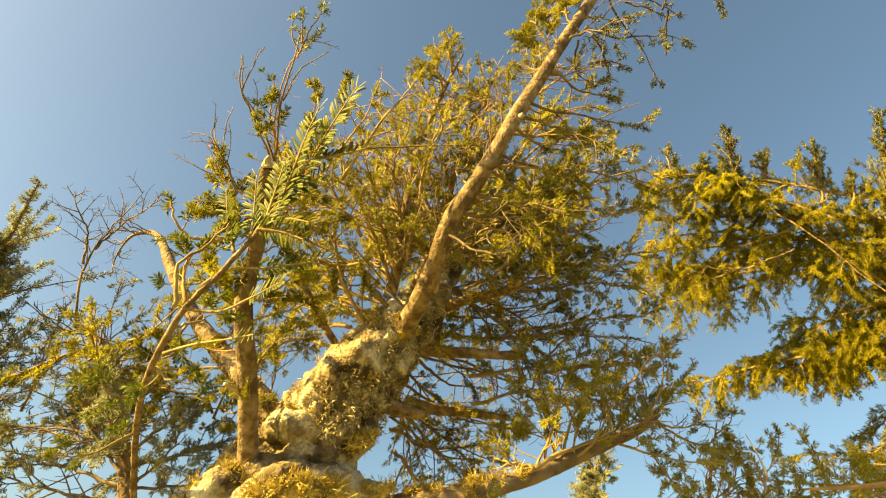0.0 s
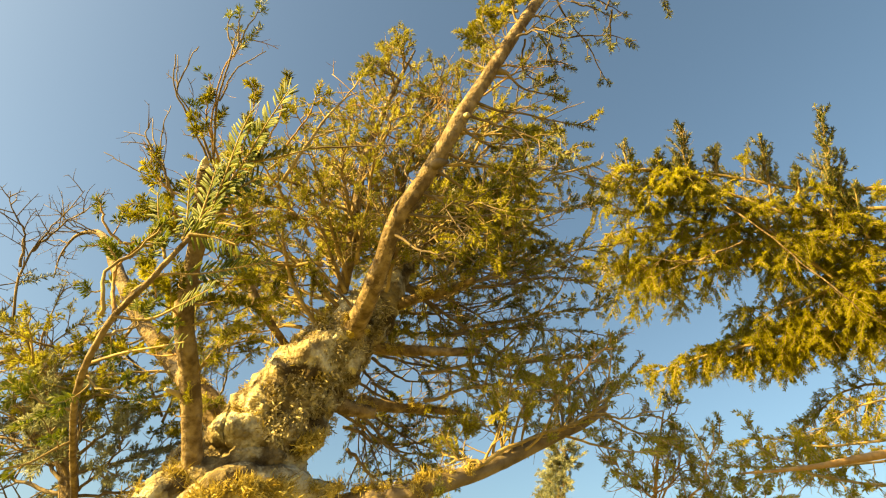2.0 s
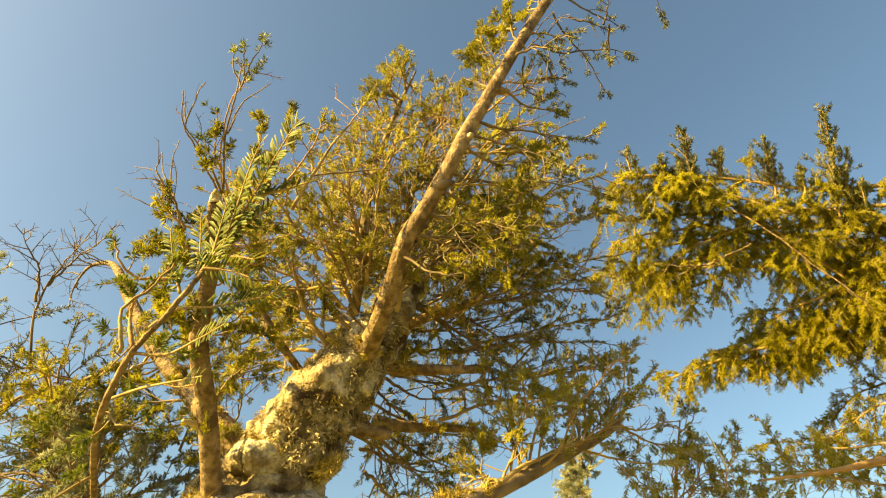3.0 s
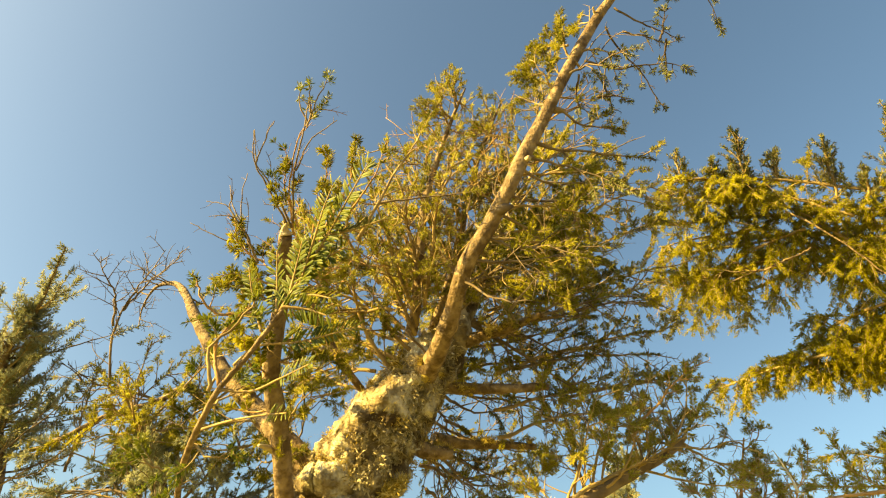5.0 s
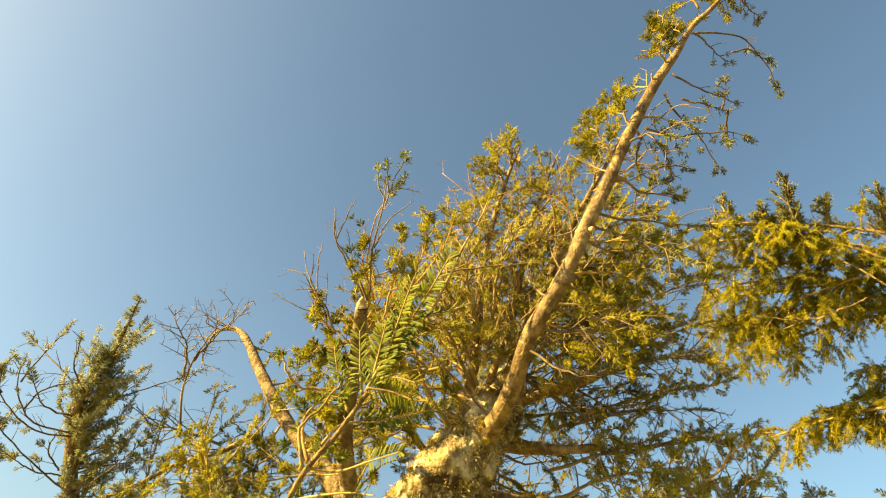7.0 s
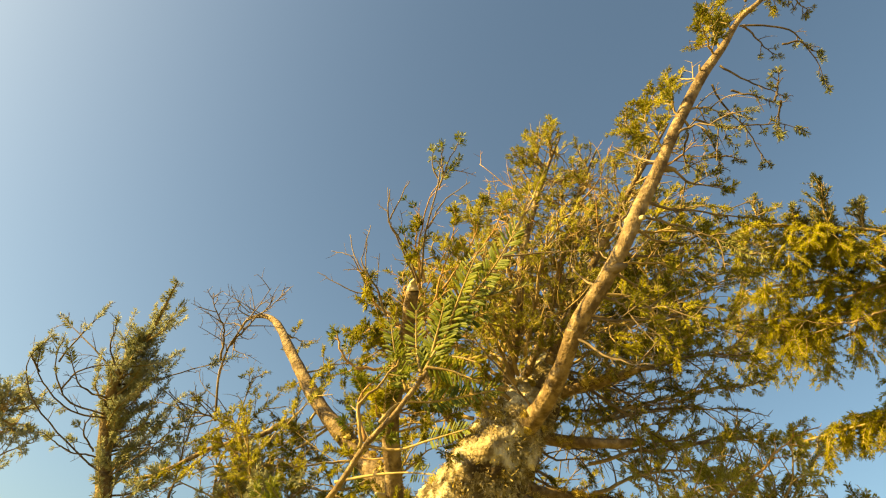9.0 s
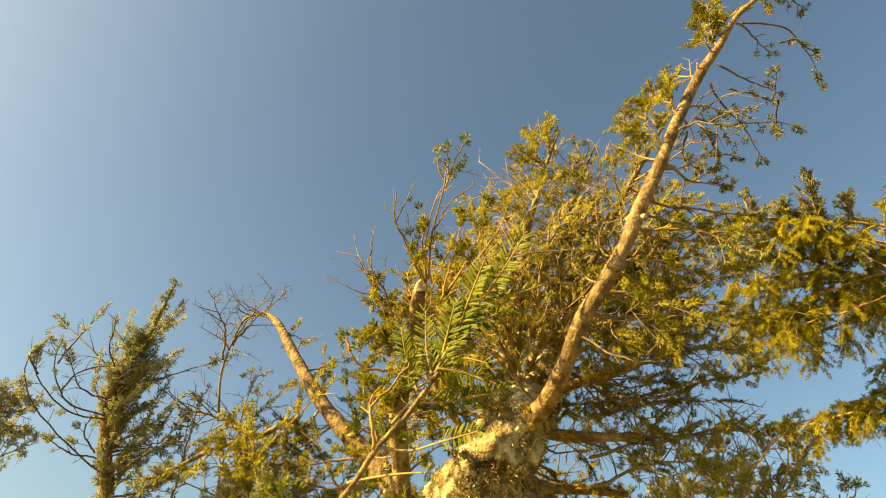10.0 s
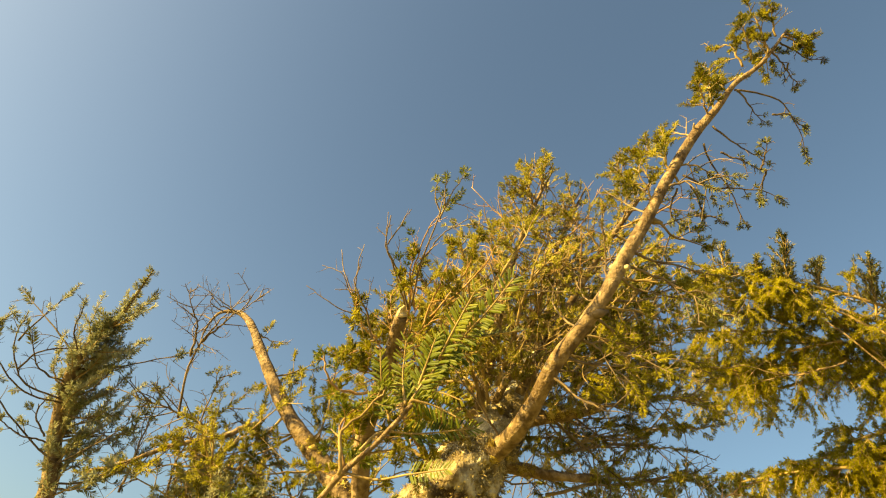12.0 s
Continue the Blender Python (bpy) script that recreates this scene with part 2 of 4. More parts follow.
def shoots(wood, leaf, line, up, n, length, r, sub=4, droop=0.0, needle=0.03, per_m=420, leafy=0.55, bare=0.15, first=0.15,
           spread=0.75, flat=0.6, width=0.07, sides=4, depth=1, near=False, taper=0.55, lean=0.25):
    """Side shoots of a branch, in two ranks, with needles towards their tips; some stay bare."""
    seg = np.linalg.norm(np.diff(line, axis=0), axis=1)
    cum = np.concatenate([[0], np.cumsum(seg)]) / seg.sum()
    tan = unit(np.gradient(line, axis=0))
    for k in range(n):
        s = first + (1 - first) * (k + rng.uniform(0, 0.9)) / n
        at = np.array([np.interp(s, cum, line[:, j]) for j in range(3)])
        t = unit(np.array([np.interp(s, cum, tan[:, j]) for j in range(3)]))
        side = unit(np.cross(t, up)) * (1 if k % 2 else -1)
        nor = np.cross(side, t) * (1 if k % 2 else -1)
        way = side * spread + t * rng.uniform(0.45, 1.0) + nor * rng.normal(0.1, 1 - flat)
        ln = length * (1 - taper * s) * rng.uniform(0.5, 1.25)
        tw = twig_line(at, way, ln, droop + rng.normal(0, 0.08), n=6 if depth else 4)
        wood.tube(tw, np.linspace(r, r * 0.45, len(tw)), sides, end_cap=False)
        nup = unit(up + rng.normal(0, 0.25, 3))
        naked = rng.uniform() < bare
        if depth > 0 and sub:
            shoots(wood, leaf, tw, nup, sub, ln * 0.55, r * 0.6, 0, droop, needle, per_m, min(1.0, leafy * 1.35), bare + 0.75 * naked, 0.25,
                   spread, flat, width, 3, depth - 1, near, 0.35, lean)
        if not naked:
            needles(leaf, tw, nup, needle, per_m, width, flat, 1 - leafy * rng.uniform(0.7, 1.2), near, lean)


def bough(parent, points, r, n=16, length=0.25, end_part=0.34, name="bough", up=(-0.5, -0.7, 0.15), jitter=0.4, mat=None, leaf_mat=None, tip_r=0.25, samples=20, label="", shake=0.006, end_needles=True, **kw):
    """One branch of a tree with its shoots, and its needles as a part of it."""
    up = unit(np.asarray(up, float) + rng.normal(0, jitter, 3))
    line = curve(points, samples)
    line[1:] += np.cumsum(rng.normal(0, shake, (samples - 1, 3)), axis=0) * 0.6
    wood, leaf = Geo(), Geo()
    wood.tube(line, np.linspace(r, r * tip_r, samples), 7, 0.05)
    if n:
        shoots(wood, leaf, line, up, n if kw.get("near") else max(3, int(n * 0.72)), length, r=min(0.0036, r * 0.45), **kw)
        if end_needles:
            needles(leaf, line[-max(3, int(samples * end_part)):], up, kw.get("needle", 0.03), kw.get("per_m", 420), kw.get("width", 0.07), kw.get("flat", 0.6), 0.2, kw.get("near", False), kw.get("lean", 0.25))
    ob = part(name, wood, mat or TWIG_BARK, parent, label)
    if leaf.n:
        part("needles", leaf, leaf_mat or NEEDLE, ob, kind="stuff")
    return ob


def limb(parent, points, radii, mat, name="limb", label="", samples=48, sides=14, lumps=0.10, scale=9.0):
    """A thick limb: a round tube with swellings and knots."""
    line = curve(points, samples)
    rad = np.interp(np.linspace(0, 1, samples), np.linspace(0, 1, len(radii)), radii)
    g = Geo()
    g.tube(line, rad, sides)
    v = g.v[0]
    mid = np.vstack([np.repeat(line, sides, axis=0), line[0], line[-1]])
    for i in range(len(line) * sides):
        q = Vector(v[i]) * scale
        v[i] = mid[i] + (v[i] - mid[i]) * (1 + lumps * (noise.noise(q) + 0.6 * noise.noise(q * 2.3) + 0.5 * abs(noise.noise(q * 4.7)) + 0.25 * noise.noise(q * 9.1)))
    return part(name, g, mat, parent, label)


def ball():
    """A small round template of vertices and triangles."""
    bm = bmesh.new()
    bmesh.ops.create_icosphere(bm, subdivisions=1, radius=1.0)
    v = np.array([p.co[:] for p in bm.verts])
    f = np.array([[p.index for p in q.verts] for q in bm.faces])
    bm.free()
    return v, f


BALL_V, BALL_F = ball()


def moss(parent, line, radii, n, size, where=(0, 0, 1), spread=1.0, name="moss", mat=None, strands=150, reach=0.6, thick=0.045, hang=0.0, body=0.8):
    """Cushions of moss or lichen: an uneven flat body and curled, forked strands, thick on the side that faces where."""
    g = Geo()
    tan = unit(np.gradient(line, axis=0))
    where = unit(where)
    for _ in range(n):
        s = rng.uniform(0, len(line) - 1.001)
        i = int(s)
        at = line[i] + (s - i) * (line[i + 1] - line[i])
        out = unit(where + rng.normal(0, spread, 3))
        out = unit(out - (out @ tan[i]) * tan[i])
        rad = radii[i] + (s - i) * (radii[i + 1] - radii[i])
        clump = size * rng.uniform(0.5, 1.5)
        root = at + out * rad * 1.0
        if body:
            lump = BALL_V * clump * body * (0.8 + 0.4 * rng.uniform(-1, 1, (len(BALL_V), 1))) * (1.0 + 0.5 * rng.uniform(-1, 1, 3))
            lump = lump - out * (lump @ out)[:, None] * 0.5
            g.add(root + lump, BALL_F)
        m = rng.integers(strands // 2, strands)
        base = root + rng.normal(0, clump * 0.42, (m, 3))
        way = unit(out * 0.8 + rng.normal(0, 0.6, (m, 3)) + np.array([0, 0, -hang]))
        ln = (clump * reach * rng.uniform(0.3, 0.9, m))[:, None]
        w = unit(np.cross(way, rng.normal(size=(m, 3)))) * clump * thick
        curl = (rng.normal(0, 0.7, (m, 3)) + np.array([0, 0, -hang * 0.5])) * ln
        mid = base + way * ln * 0.5
        fork = unit(way + rng.normal(0, 0.7, (m, 3))) * ln * 0.5
        v = np.stack([base - w, base + w, mid + w * 0.9 + curl * 0.3, mid - w * 0.9 + curl * 0.3, base + way * ln + w * 0.5 + curl, base + way * ln - w * 0.5 + curl,
                      mid + fork + w * 0.4 + curl, mid + fork - w * 0.4 + curl], 1)
        b = np.arange(m)[:, None] * 8
        g.add(v.reshape(-1, 3), None, np.vstack([b + [0, 1, 2, 3], b + [3, 2, 4, 5], b + [3, 2, 6, 7]]))
    return part(name, g, mat or MOSS, parent, kind="stuff", smooth=False)


def crown(parent, line, s0, s1, count, reach, bias, r=0.009, scatter=0.7, forward=0.3, bend=0.15, fade=0.0, **kw):
    """Boughs that leave a limb between two of its heights, mostly towards bias."""
    tan = unit(np.gradient(line, axis=0))
    bias = np.asarray(bias, float)
    for k in range(count):
        s = s0 + (s1 - s0) * (k + rng.uniform(0, 1)) / count
        i = int(s * (len(line) - 1))
        way = unit(bias + rng.normal(0, scatter, 3))
        way = unit(way - 0.6 * (way @ tan[i]) * tan[i] + forward * tan[i])
        ln = reach * rng.uniform(0.6, 1.2) * (1 - fade * (k + 0.5) / count)
        p0 = line[i]
        p1 = p0 + way * ln * 0.5 + rng.normal(0, 0.04, 3) * ln
        p2 = p0 + way * ln + np.array([0, 0, bend]) * ln + rng.normal(0, 0.1, 3) * ln
        bough(parent, [p0, p1, p2], r, samples=12, **kw)


# ---- ground: never in view, bounces warm fill onto the undersides ----
gg = Geo()
ring = [0, 4, 10, 25, 60, 150, 400, 1000, 3000]
gv, gq, m = [], [], 48
for k, rad in enumerate(ring):
    for j in range(m):
        a = 2 * math.pi * j / m
        x, y = rad * math.cos(a), rad * math.sin(a)
        gv.append((x, y, 0.12 * noise.noise((x * 0.3, y * 0.3, 0)) if rad < 100 else 0.0))
for k in range(len(ring) - 1):
    for j in range(m):
        gq.append((k * m + j, (k + 1) * m + j, (k + 1) * m + (j + 1) % m, k * m + (j + 1) % m))
gg.add(gv, None, gq)
ground = part("ground", gg, FLOOR, None)
tagged(ground, "unseen ground, pale and warm to bounce light upwards", "ground", kind="structure")

# ---- the leaning fir: mossy trunk with upright leaders ----
fir = thing("fir_tree", (-1.5, 2.6, 0), "leaning mossy fir with pale lichen bark and upright leaders", "tree")
TRUNK = [(-1.5, 2.6, -0.1), (-1.48, 2.6, 1.7), (-1.38, 2.5, 3.6), (-1.18, 2.3, 4.85), (-0.76, 1.86, 5.42), (-0.61, 1.80, 5.62), (-0.45, 1.75, 5.86), (-0.32, 1.77, 6.08), (-0.18, 1.94, 6.48), (-0.06, 2.15, 6.95), (0.12, 2.37, 7.57)]
TRUNK_R = [0.30, 0.27, 0.25, 0.23, 0.20, 0.165, 0.135, 0.10, 0.045, 0.028, 0.012]
trunk = limb(fir, TRUNK, TRUNK_R, TRUNK_BARK, "trunk", "pale lichen-covered bark with golden moss", 230, 80, 0.30, 6.5)
tl = curve(TRUNK, 230)
tr = np.interp(np.linspace(0, 1, 230), np.linspace(0, 1, len(TRUNK_R)), TRUNK_R)
moss(trunk, tl[112:161], tr[112:161], 120, 0.020, (-0.7, -0.4, 0.5), 0.4)
moss(trunk, tl[118:154], tr[118:154], 200, 0.018, (0.15, -1.0, -0.2), 0.5, mat=LICHEN, reach=0.55, hang=0.4, thick=0.15, strands=90)
moss(trunk, tl[118:165], tr[118:165], 130, 0.017, (0.6, -0.8, -0.2), 0.5, mat=LICHEN, reach=0.55, hang=0.4, thick=0.13, strands=90, body=0.6)
moss(trunk, tl[152:172], tr[152:172], 30, 0.014, (-0.4, -0.8, 0.0), 0.8, mat=LICHEN, reach=0.9)
moss(trunk, tl[155:185], tr[155:185], 44, 0.016, (-0.5, -0.6, 0.4), 0.7)
moss(trunk, tl[112:150], tr[112:150], 26, 0.024, (-0.3, -0.8, 0.1), 0.5, reach=0.7, strands=160, thick=0.045)
moss(trunk, tl[84:106], tr[84:106], 36, 0.026, (-0.2, -0.9, -0.2), 0.6, reach=0.7, strands=160, thick=0.045)
moss(trunk, curve([(-0.45, 1.71, 5.58), (-0.39, 1.71, 5.61)], 4), np.full(4, 0.01), 14, 0.024, (0.2, -0.9, 0.2), 0.7, reach=0.75, strands=160, thick=0.045)
moss(trunk, curve([(-0.54, 1.70, 5.43), (-0.41, 1.74, 5.45), (-0.19, 1.79, 5.46)], 8), np.full(8, 0.01), 30, 0.022, (0.0, -0.6, 0.6), 0.6, reach=0.75, strands=160, thick=0.045)
LEADER = [(-0.43, 1.86, 5.92), (-0.34, 1.69, 5.97), (-0.26, 1.52, 5.99), (-0.19, 1.38, 6.06), (-0.13, 1.26, 6.16), (-0.04, 1.19, 6.27), (0.03, 1.13, 6.37), (0.10, 1.10, 6.51), (0.19, 1.07, 6.68), (0.29, 1.05, 6.89), (0.46, 1.01, 7.20), (0.55, 0.98, 7.32), (0.65, 0.94, 7.47), (0.76, 0.90, 7.56), (0.89, 0.82, 7.73)]
leader = limb(fir, LEADER, [0.055, 0.045, 0.034, 0.0285, 0.0275, 0.026, 0.0245, 0.026, 0.0225, 0.0215, 0.021, 0.0155, 0.012, 0.009, 0.005], LIMB_BARK, "leader", "smooth tan bark, sunlit", 120, 18, 0.08, 12.0)
UPRIGHT = [(-0.76, 1.74, 5.42), (-0.76, 1.62, 5.52), (-0.74, 1.45, 5.67), (-0.73, 1.26, 5.83), (-0.68, 1.13, 5.98), (-0.63, 0.97, 6.10)]
upright = limb(fir, UPRIGHT, [0.040, 0.031, 0.029, 0.027, 0.024, 0.019], LIMB_BARK, "sawn_limb", "sawn-off upright limb with a pale cut end", 50, 14, 0.12, 14.0)
limb(upright, [(-0.63, 0.97, 6.10), (-0.63, 0.96, 6.11), (-0.62, 0.94, 6.12)], [0.018, 0.014, 0.004], CUT_WOOD, "cut_end", "torn pale wood", 8, 10, 0.3, 30)
limb(leader, [(0.46, 1.02, 7.17), (0.44, 1.00, 7.19), (0.43, 0.97, 7.19)], [0.007, 0.006, 0.003], CUT_WOOD, "torn_twig", "pale torn twig", 8, 7, 0.2, 30)
HOOK = [(-0.72, 1.75, 5.64), (-0.90, 1.72, 5.81), (-1.06, 1.73, 5.96), (-1.18, 1.73, 6.07), (-1.39, 1.75, 6.33), (-1.54, 1.77, 6.53), (-1.66, 1.82, 6.62), (-1.78, 1.86, 6.63), (-1.83, 1.89, 6.54), (-1.82, 1.91, 6.42)]
hook = limb(fir, HOOK, [0.05, 0.042, 0.036, 0.032, 0.025, 0.018, 0.012, 0.007, 0.004, 0.002], LIMB_BARK, "hooked_limb", "limb that bends over at its top", 60, 12, 0.14, 12.0)
LOWER = [(-0.65, 1.95, 5.42), (-0.28, 1.81, 5.43), (-0.04, 1.74, 5.46), (0.11, 1.82, 5.53), (0.25, 1.91, 5.61), (0.45, 1.99, 5.72), (0.58, 2.04, 5.79), (0.65, 2.07, 5.85)]
# nothing shades this limb here; the greyer bark paints the shade in
lower = limb(fir, LOWER, [0.045, 0.036, 0.031, 0.029, 0.026, 0.022, 0.015, 0.008], GREY_TWIG, "low_limb", "limb that reaches out low, grey bark colour stands for shade", 50, 12, 0.14, 12.0)
limb(fir, [(-0.37, 1.79, 6.02), (-0.24, 1.82, 5.99), (-0.04, 1.83, 5.98), (0.13, 1.94, 6.03)], [0.04, 0.024, 0.019, 0.016], LIMB_BARK, "broken_stub", "broken stub with moss", 24, 10, 0.25, 22)
limb(fir, [(-0.30, 1.85, 6.16), (-0.16, 1.79, 6.18), (0.00, 1.76, 6.21), (0.13, 1.72, 6.24)], [0.03, 0.02, 0.016, 0.012], LIMB_BARK, "broken_stub", "broken stub with moss", 24, 10, 0.25, 22)
limb(fir, [(-0.34, 2.00, 5.85), (-0.19, 2.12, 5.87), (-0.05, 2.15, 5.87), (0.07, 2.18, 5.87)], [0.03, 0.019, 0.016, 0.012], LIMB_BARK, "broken_stub", "broken stub with moss", 24, 10, 0.25, 22)
limb(fir, [(-0.45, 1.78, 5.78), (-0.32, 1.80, 5.74), (-0.25, 1.84, 5.74)], [0.045, 0.026, 0.02], LIMB_BARK, "broken_stub", "short dark stub", 20, 10, 0.25, 22)
limb(fir, [(-0.54, 1.76, 5.91), (-0.61, 1.61, 5.98), (-0.65, 1.55, 6.03), (-0.70, 1.50, 6.12), (-0.76, 1.45, 6.23)], [0.013, 0.014, 0.017, 0.017, 0.011], LIMB_BARK, "broken_stub", "broken upright stub", 24, 10, 0.2, 22)
limb(fir, [(-0.75, 1.50, 5.65), (-0.77, 1.45, 5.65), (-0.78, 1.39, 5.64)], [0.014, 0.009, 0.005], CUT_WOOD, "broken_stub", "torn pale stub", 8, 8, 0.2, 22)

BURL = [(-0.53, 1.99, 5.40), (-0.64, 1.79, 5.43), (-0.76, 1.69, 5.43), (-0.86, 1.64, 5.41), (-0.93, 1.67, 5.37)]
burl = limb(fir, BURL, [0.11, 0.085, 0.065, 0.05, 0.02], TRUNK_BARK, "burl", "mossy swelling where limbs leave the trunk", 40, 24, 0.3, 9)
burl2 = limb(fir, [(-0.40, 1.89, 5.42), (-0.51, 1.71, 5.46), (-0.63, 1.62, 5.44), (-0.74, 1.64, 5.39), (-0.80, 1.68, 5.36)], [0.085, 0.06, 0.05, 0.042, 0.025], TRUNK_BARK, "burl", "pale swollen bark", 60, 40, 0.22, 12)
limb(fir, [(-0.53, 1.79, 5.66), (-0.61, 1.66, 5.61), (-0.68, 1.63, 5.61), (-0.74, 1.68, 5.59)], [0.08, 0.06, 0.05, 0.03], TRUNK_BARK, "burl", "pale swollen bark", 40, 36, 0.22, 12)
moss(burl2, curve([(-0.47, 1.69, 5.42), (-0.58, 1.60, 5.40), (-0.71, 1.61, 5.37)], 12), np.full(12, 0.032), 60, 0.02, (-0.1, -0.6, 0.6), 0.6, reach=0.9)
moss(burl, curve(BURL, 40), np.interp(np.linspace(0, 1, 40), np.linspace(0, 1, 5), [0.11, 0.085, 0.065, 0.05, 0.02]), 26, 0.022, (-0.1, -0.6, 0.6), 0.6, reach=0.9)
moss(lower, curve(LOWER, 50)[8:22], np.full(14, 0.026), 30, 0.018, (0.0, -0.5, 0.5), 0.8, reach=0.9)
moss(hook, curve(HOOK, 60)[0:14], np.full(14, 0.042), 30, 0.015, (-0.3, -0.5, 0.5), 0.8)
for stub in [o for o in fir.children if o.name.startswith("broken_stub")][:5]:
    vs = np.array([v.co[:] for v in stub.data.vertices])
    moss(stub, curve([vs[:10].mean(0), vs[110:120].mean(0), vs[230:240].mean(0)], 12)[3:] if len(vs) > 235 else curve([vs[:10].mean(0), vs[-12:-2].mean(0)], 8), np.full(12, 0.02), 14, 0.015, (0, -0.5, 0.4), 0.8, reach=0.9)

limb(leader, [(0.06, 1.13, 6.49), (0.09, 1.10, 6.47), (0.11, 1.08, 6.46)], [0.014, 0.012, 0.008], CUT_WOOD, "torn_stub", "torn pale stub", 10, 9, 0.3, 40)
limb(leader, [(0.20, 1.08, 6.71), (0.23, 1.08, 6.70), (0.26, 1.09, 6.70)], [0.014, 0.013, 0.006], GREY_TWIG, "knot", "dark round knot", 10, 10, 0.2, 40)
limb(leader, [(-0.03, 1.18, 6.31), (0.01, 1.15, 6.30), (0.04, 1.16, 6.32)], [0.024, 0.017, 0.006], GREY_TWIG, "knot", "dark collar of an old branch", 10, 10, 0.3, 40)
moss(leader, curve([(-0.38, 1.73, 5.93), (-0.32, 1.66, 5.97), (-0.28, 1.57, 5.98)], 8), np.full(8, 0.042), 34, 0.015, (-0.2, -0.8, 0.1), 0.8)
# leaders behind the main one
BACK = [(-0.40, 1.70, 6.17), (-0.37, 1.64, 6.26), (-0.34, 1.52, 6.43), (-0.31, 1.43, 6.64), (-0.25, 1.39, 6.88), (-0.18, 1.35, 7.10), (-0.12, 1.31, 7.24)]
limb(fir, BACK, [0.026, 0.022, 0.019, 0.016, 0.012, 0.008, 0.004], LIMB_BARK, "leader", "thin leader", 40, 9, 0.1, 16)
BACK2 = [(-0.33, 1.79, 6.24), (-0.21, 1.63, 6.46), (-0.15, 1.52, 6.65), (-0.07, 1.43, 6.92), (0.05, 1.37, 7.21)]
limb(fir, BACK2, [0.018, 0.015, 0.012, 0.009, 0.004], LIMB_BARK, "leader", "thin leader", 40, 9, 0.1, 16)

BACK3 = [(-0.23, 1.65, 6.23), (-0.16, 1.60, 6.37), (-0.03, 1.50, 6.60), (0.10, 1.38, 6.81), (0.24, 1.28, 7.01), (0.34, 1.22, 7.16)]
limb(fir, BACK3, [0.02, 0.018, 0.016, 0.013, 0.009, 0.004], LIMB_BARK, "leader", "thin leader", 40, 9, 0.1, 16)

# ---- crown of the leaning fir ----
LIT = dict(leaf_mat=NEEDLE_LIT)
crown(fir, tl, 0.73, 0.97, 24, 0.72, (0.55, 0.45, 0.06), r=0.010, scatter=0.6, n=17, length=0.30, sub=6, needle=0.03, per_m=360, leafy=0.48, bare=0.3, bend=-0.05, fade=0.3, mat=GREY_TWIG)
crown(fir, tl, 0.62, 0.85, 9, 0.5, (-0.5, 0.3, 0.45), r=0.011, scatter=0.6, n=14, length=0.26, sub=5, needle=0.03, leafy=0.6, **LIT)
bl = curve(BACK, 40)
crown(fir, bl, 0.1, 0.95, 28, 0.34, (-0.15, -0.1, 0.35), scatter=0.8, r=0.006, n=11, length=0.18, sub=4, needle=0.027, leafy=0.42, bare=0.35, fade=0.65, **LIT)
b2 = curve(BACK2, 40)
crown(fir, b2, 0.1, 0.95, 28, 0.34, (0.1, 0.1, 0.35), scatter=0.8, r=0.006, n=11, length=0.18, sub=4, needle=0.027, leafy=0.42, bare=0.35, fade=0.65, **LIT)
b3 = curve(BACK3, 40)
crown(fir, b3, 0.15, 0.98, 18, 0.3, (-0.1, 0.1, 0.35), scatter=0.8, r=0.005, n=10, length=0.16, sub=4, needle=0.027, leafy=0.4, bare=0.35, fade=0.5, **LIT)
# left of the thin leaders, lower
for pts in [((-0.42, 1.75, 6.26), (-0.55, 1.69, 6.46), (-0.69, 1.58, 6.67)), ((-0.44, 1.76, 6.24), (-0.65, 1.72, 6.39), (-0.86, 1.66, 6.51)),
            ((-0.53, 1.81, 6.14), (-0.77, 1.84, 6.33), (-1.01, 1.81, 6.40)), ((-0.41, 1.71, 6.48), (-0.45, 1.61, 6.72), (-0.56, 1.51, 6.92)),
            ((-0.59, 1.86, 6.01), (-0.81, 1.96, 6.12), (-1.01, 2.09, 6.16))]:
    bough(fir, pts, 0.009, n=16, length=0.24, sub=5, leafy=0.45, bare=0.35, **LIT)
# behind and below the trunk
for pts in [((-0.41, 2.01, 6.04), (-0.35, 2.25, 6.02), (-0.29, 2.42, 5.90)), ((-0.40, 2.07, 5.91), (-0.38, 2.32, 5.84), (-0.36, 2.47, 5.72)), ((-0.42, 2.12, 5.79), (-0.29, 2.45, 5.83), (-0.06, 2.64, 5.93)),
            ((-0.31, 2.02, 6.05), (-0.20, 2.44, 6.14), (0.03, 2.82, 6.29)), ((-0.31, 2.07, 5.96), (-0.15, 2.60, 6.03), (0.09, 2.99, 6.13)),
            ((-0.34, 2.02, 5.80), (-0.24, 2.46, 5.81), (-0.04, 2.85, 5.92)), ((-0.28, 2.09, 6.14), (0.03, 2.51, 6.24), (0.34, 2.79, 6.31)),
            ((-0.38, 2.06, 5.68), (-0.34, 2.48, 5.69), (-0.21, 2.89, 5.76)), ((-0.19, 2.25, 6.29), (0.15, 2.51, 6.44), (0.55, 2.72, 6.60)),
            ((-0.28, 2.02, 6.27), (0.09, 2.37, 6.49), (0.50, 2.62, 6.77))]:
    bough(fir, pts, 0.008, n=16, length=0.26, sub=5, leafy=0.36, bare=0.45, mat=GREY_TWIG)
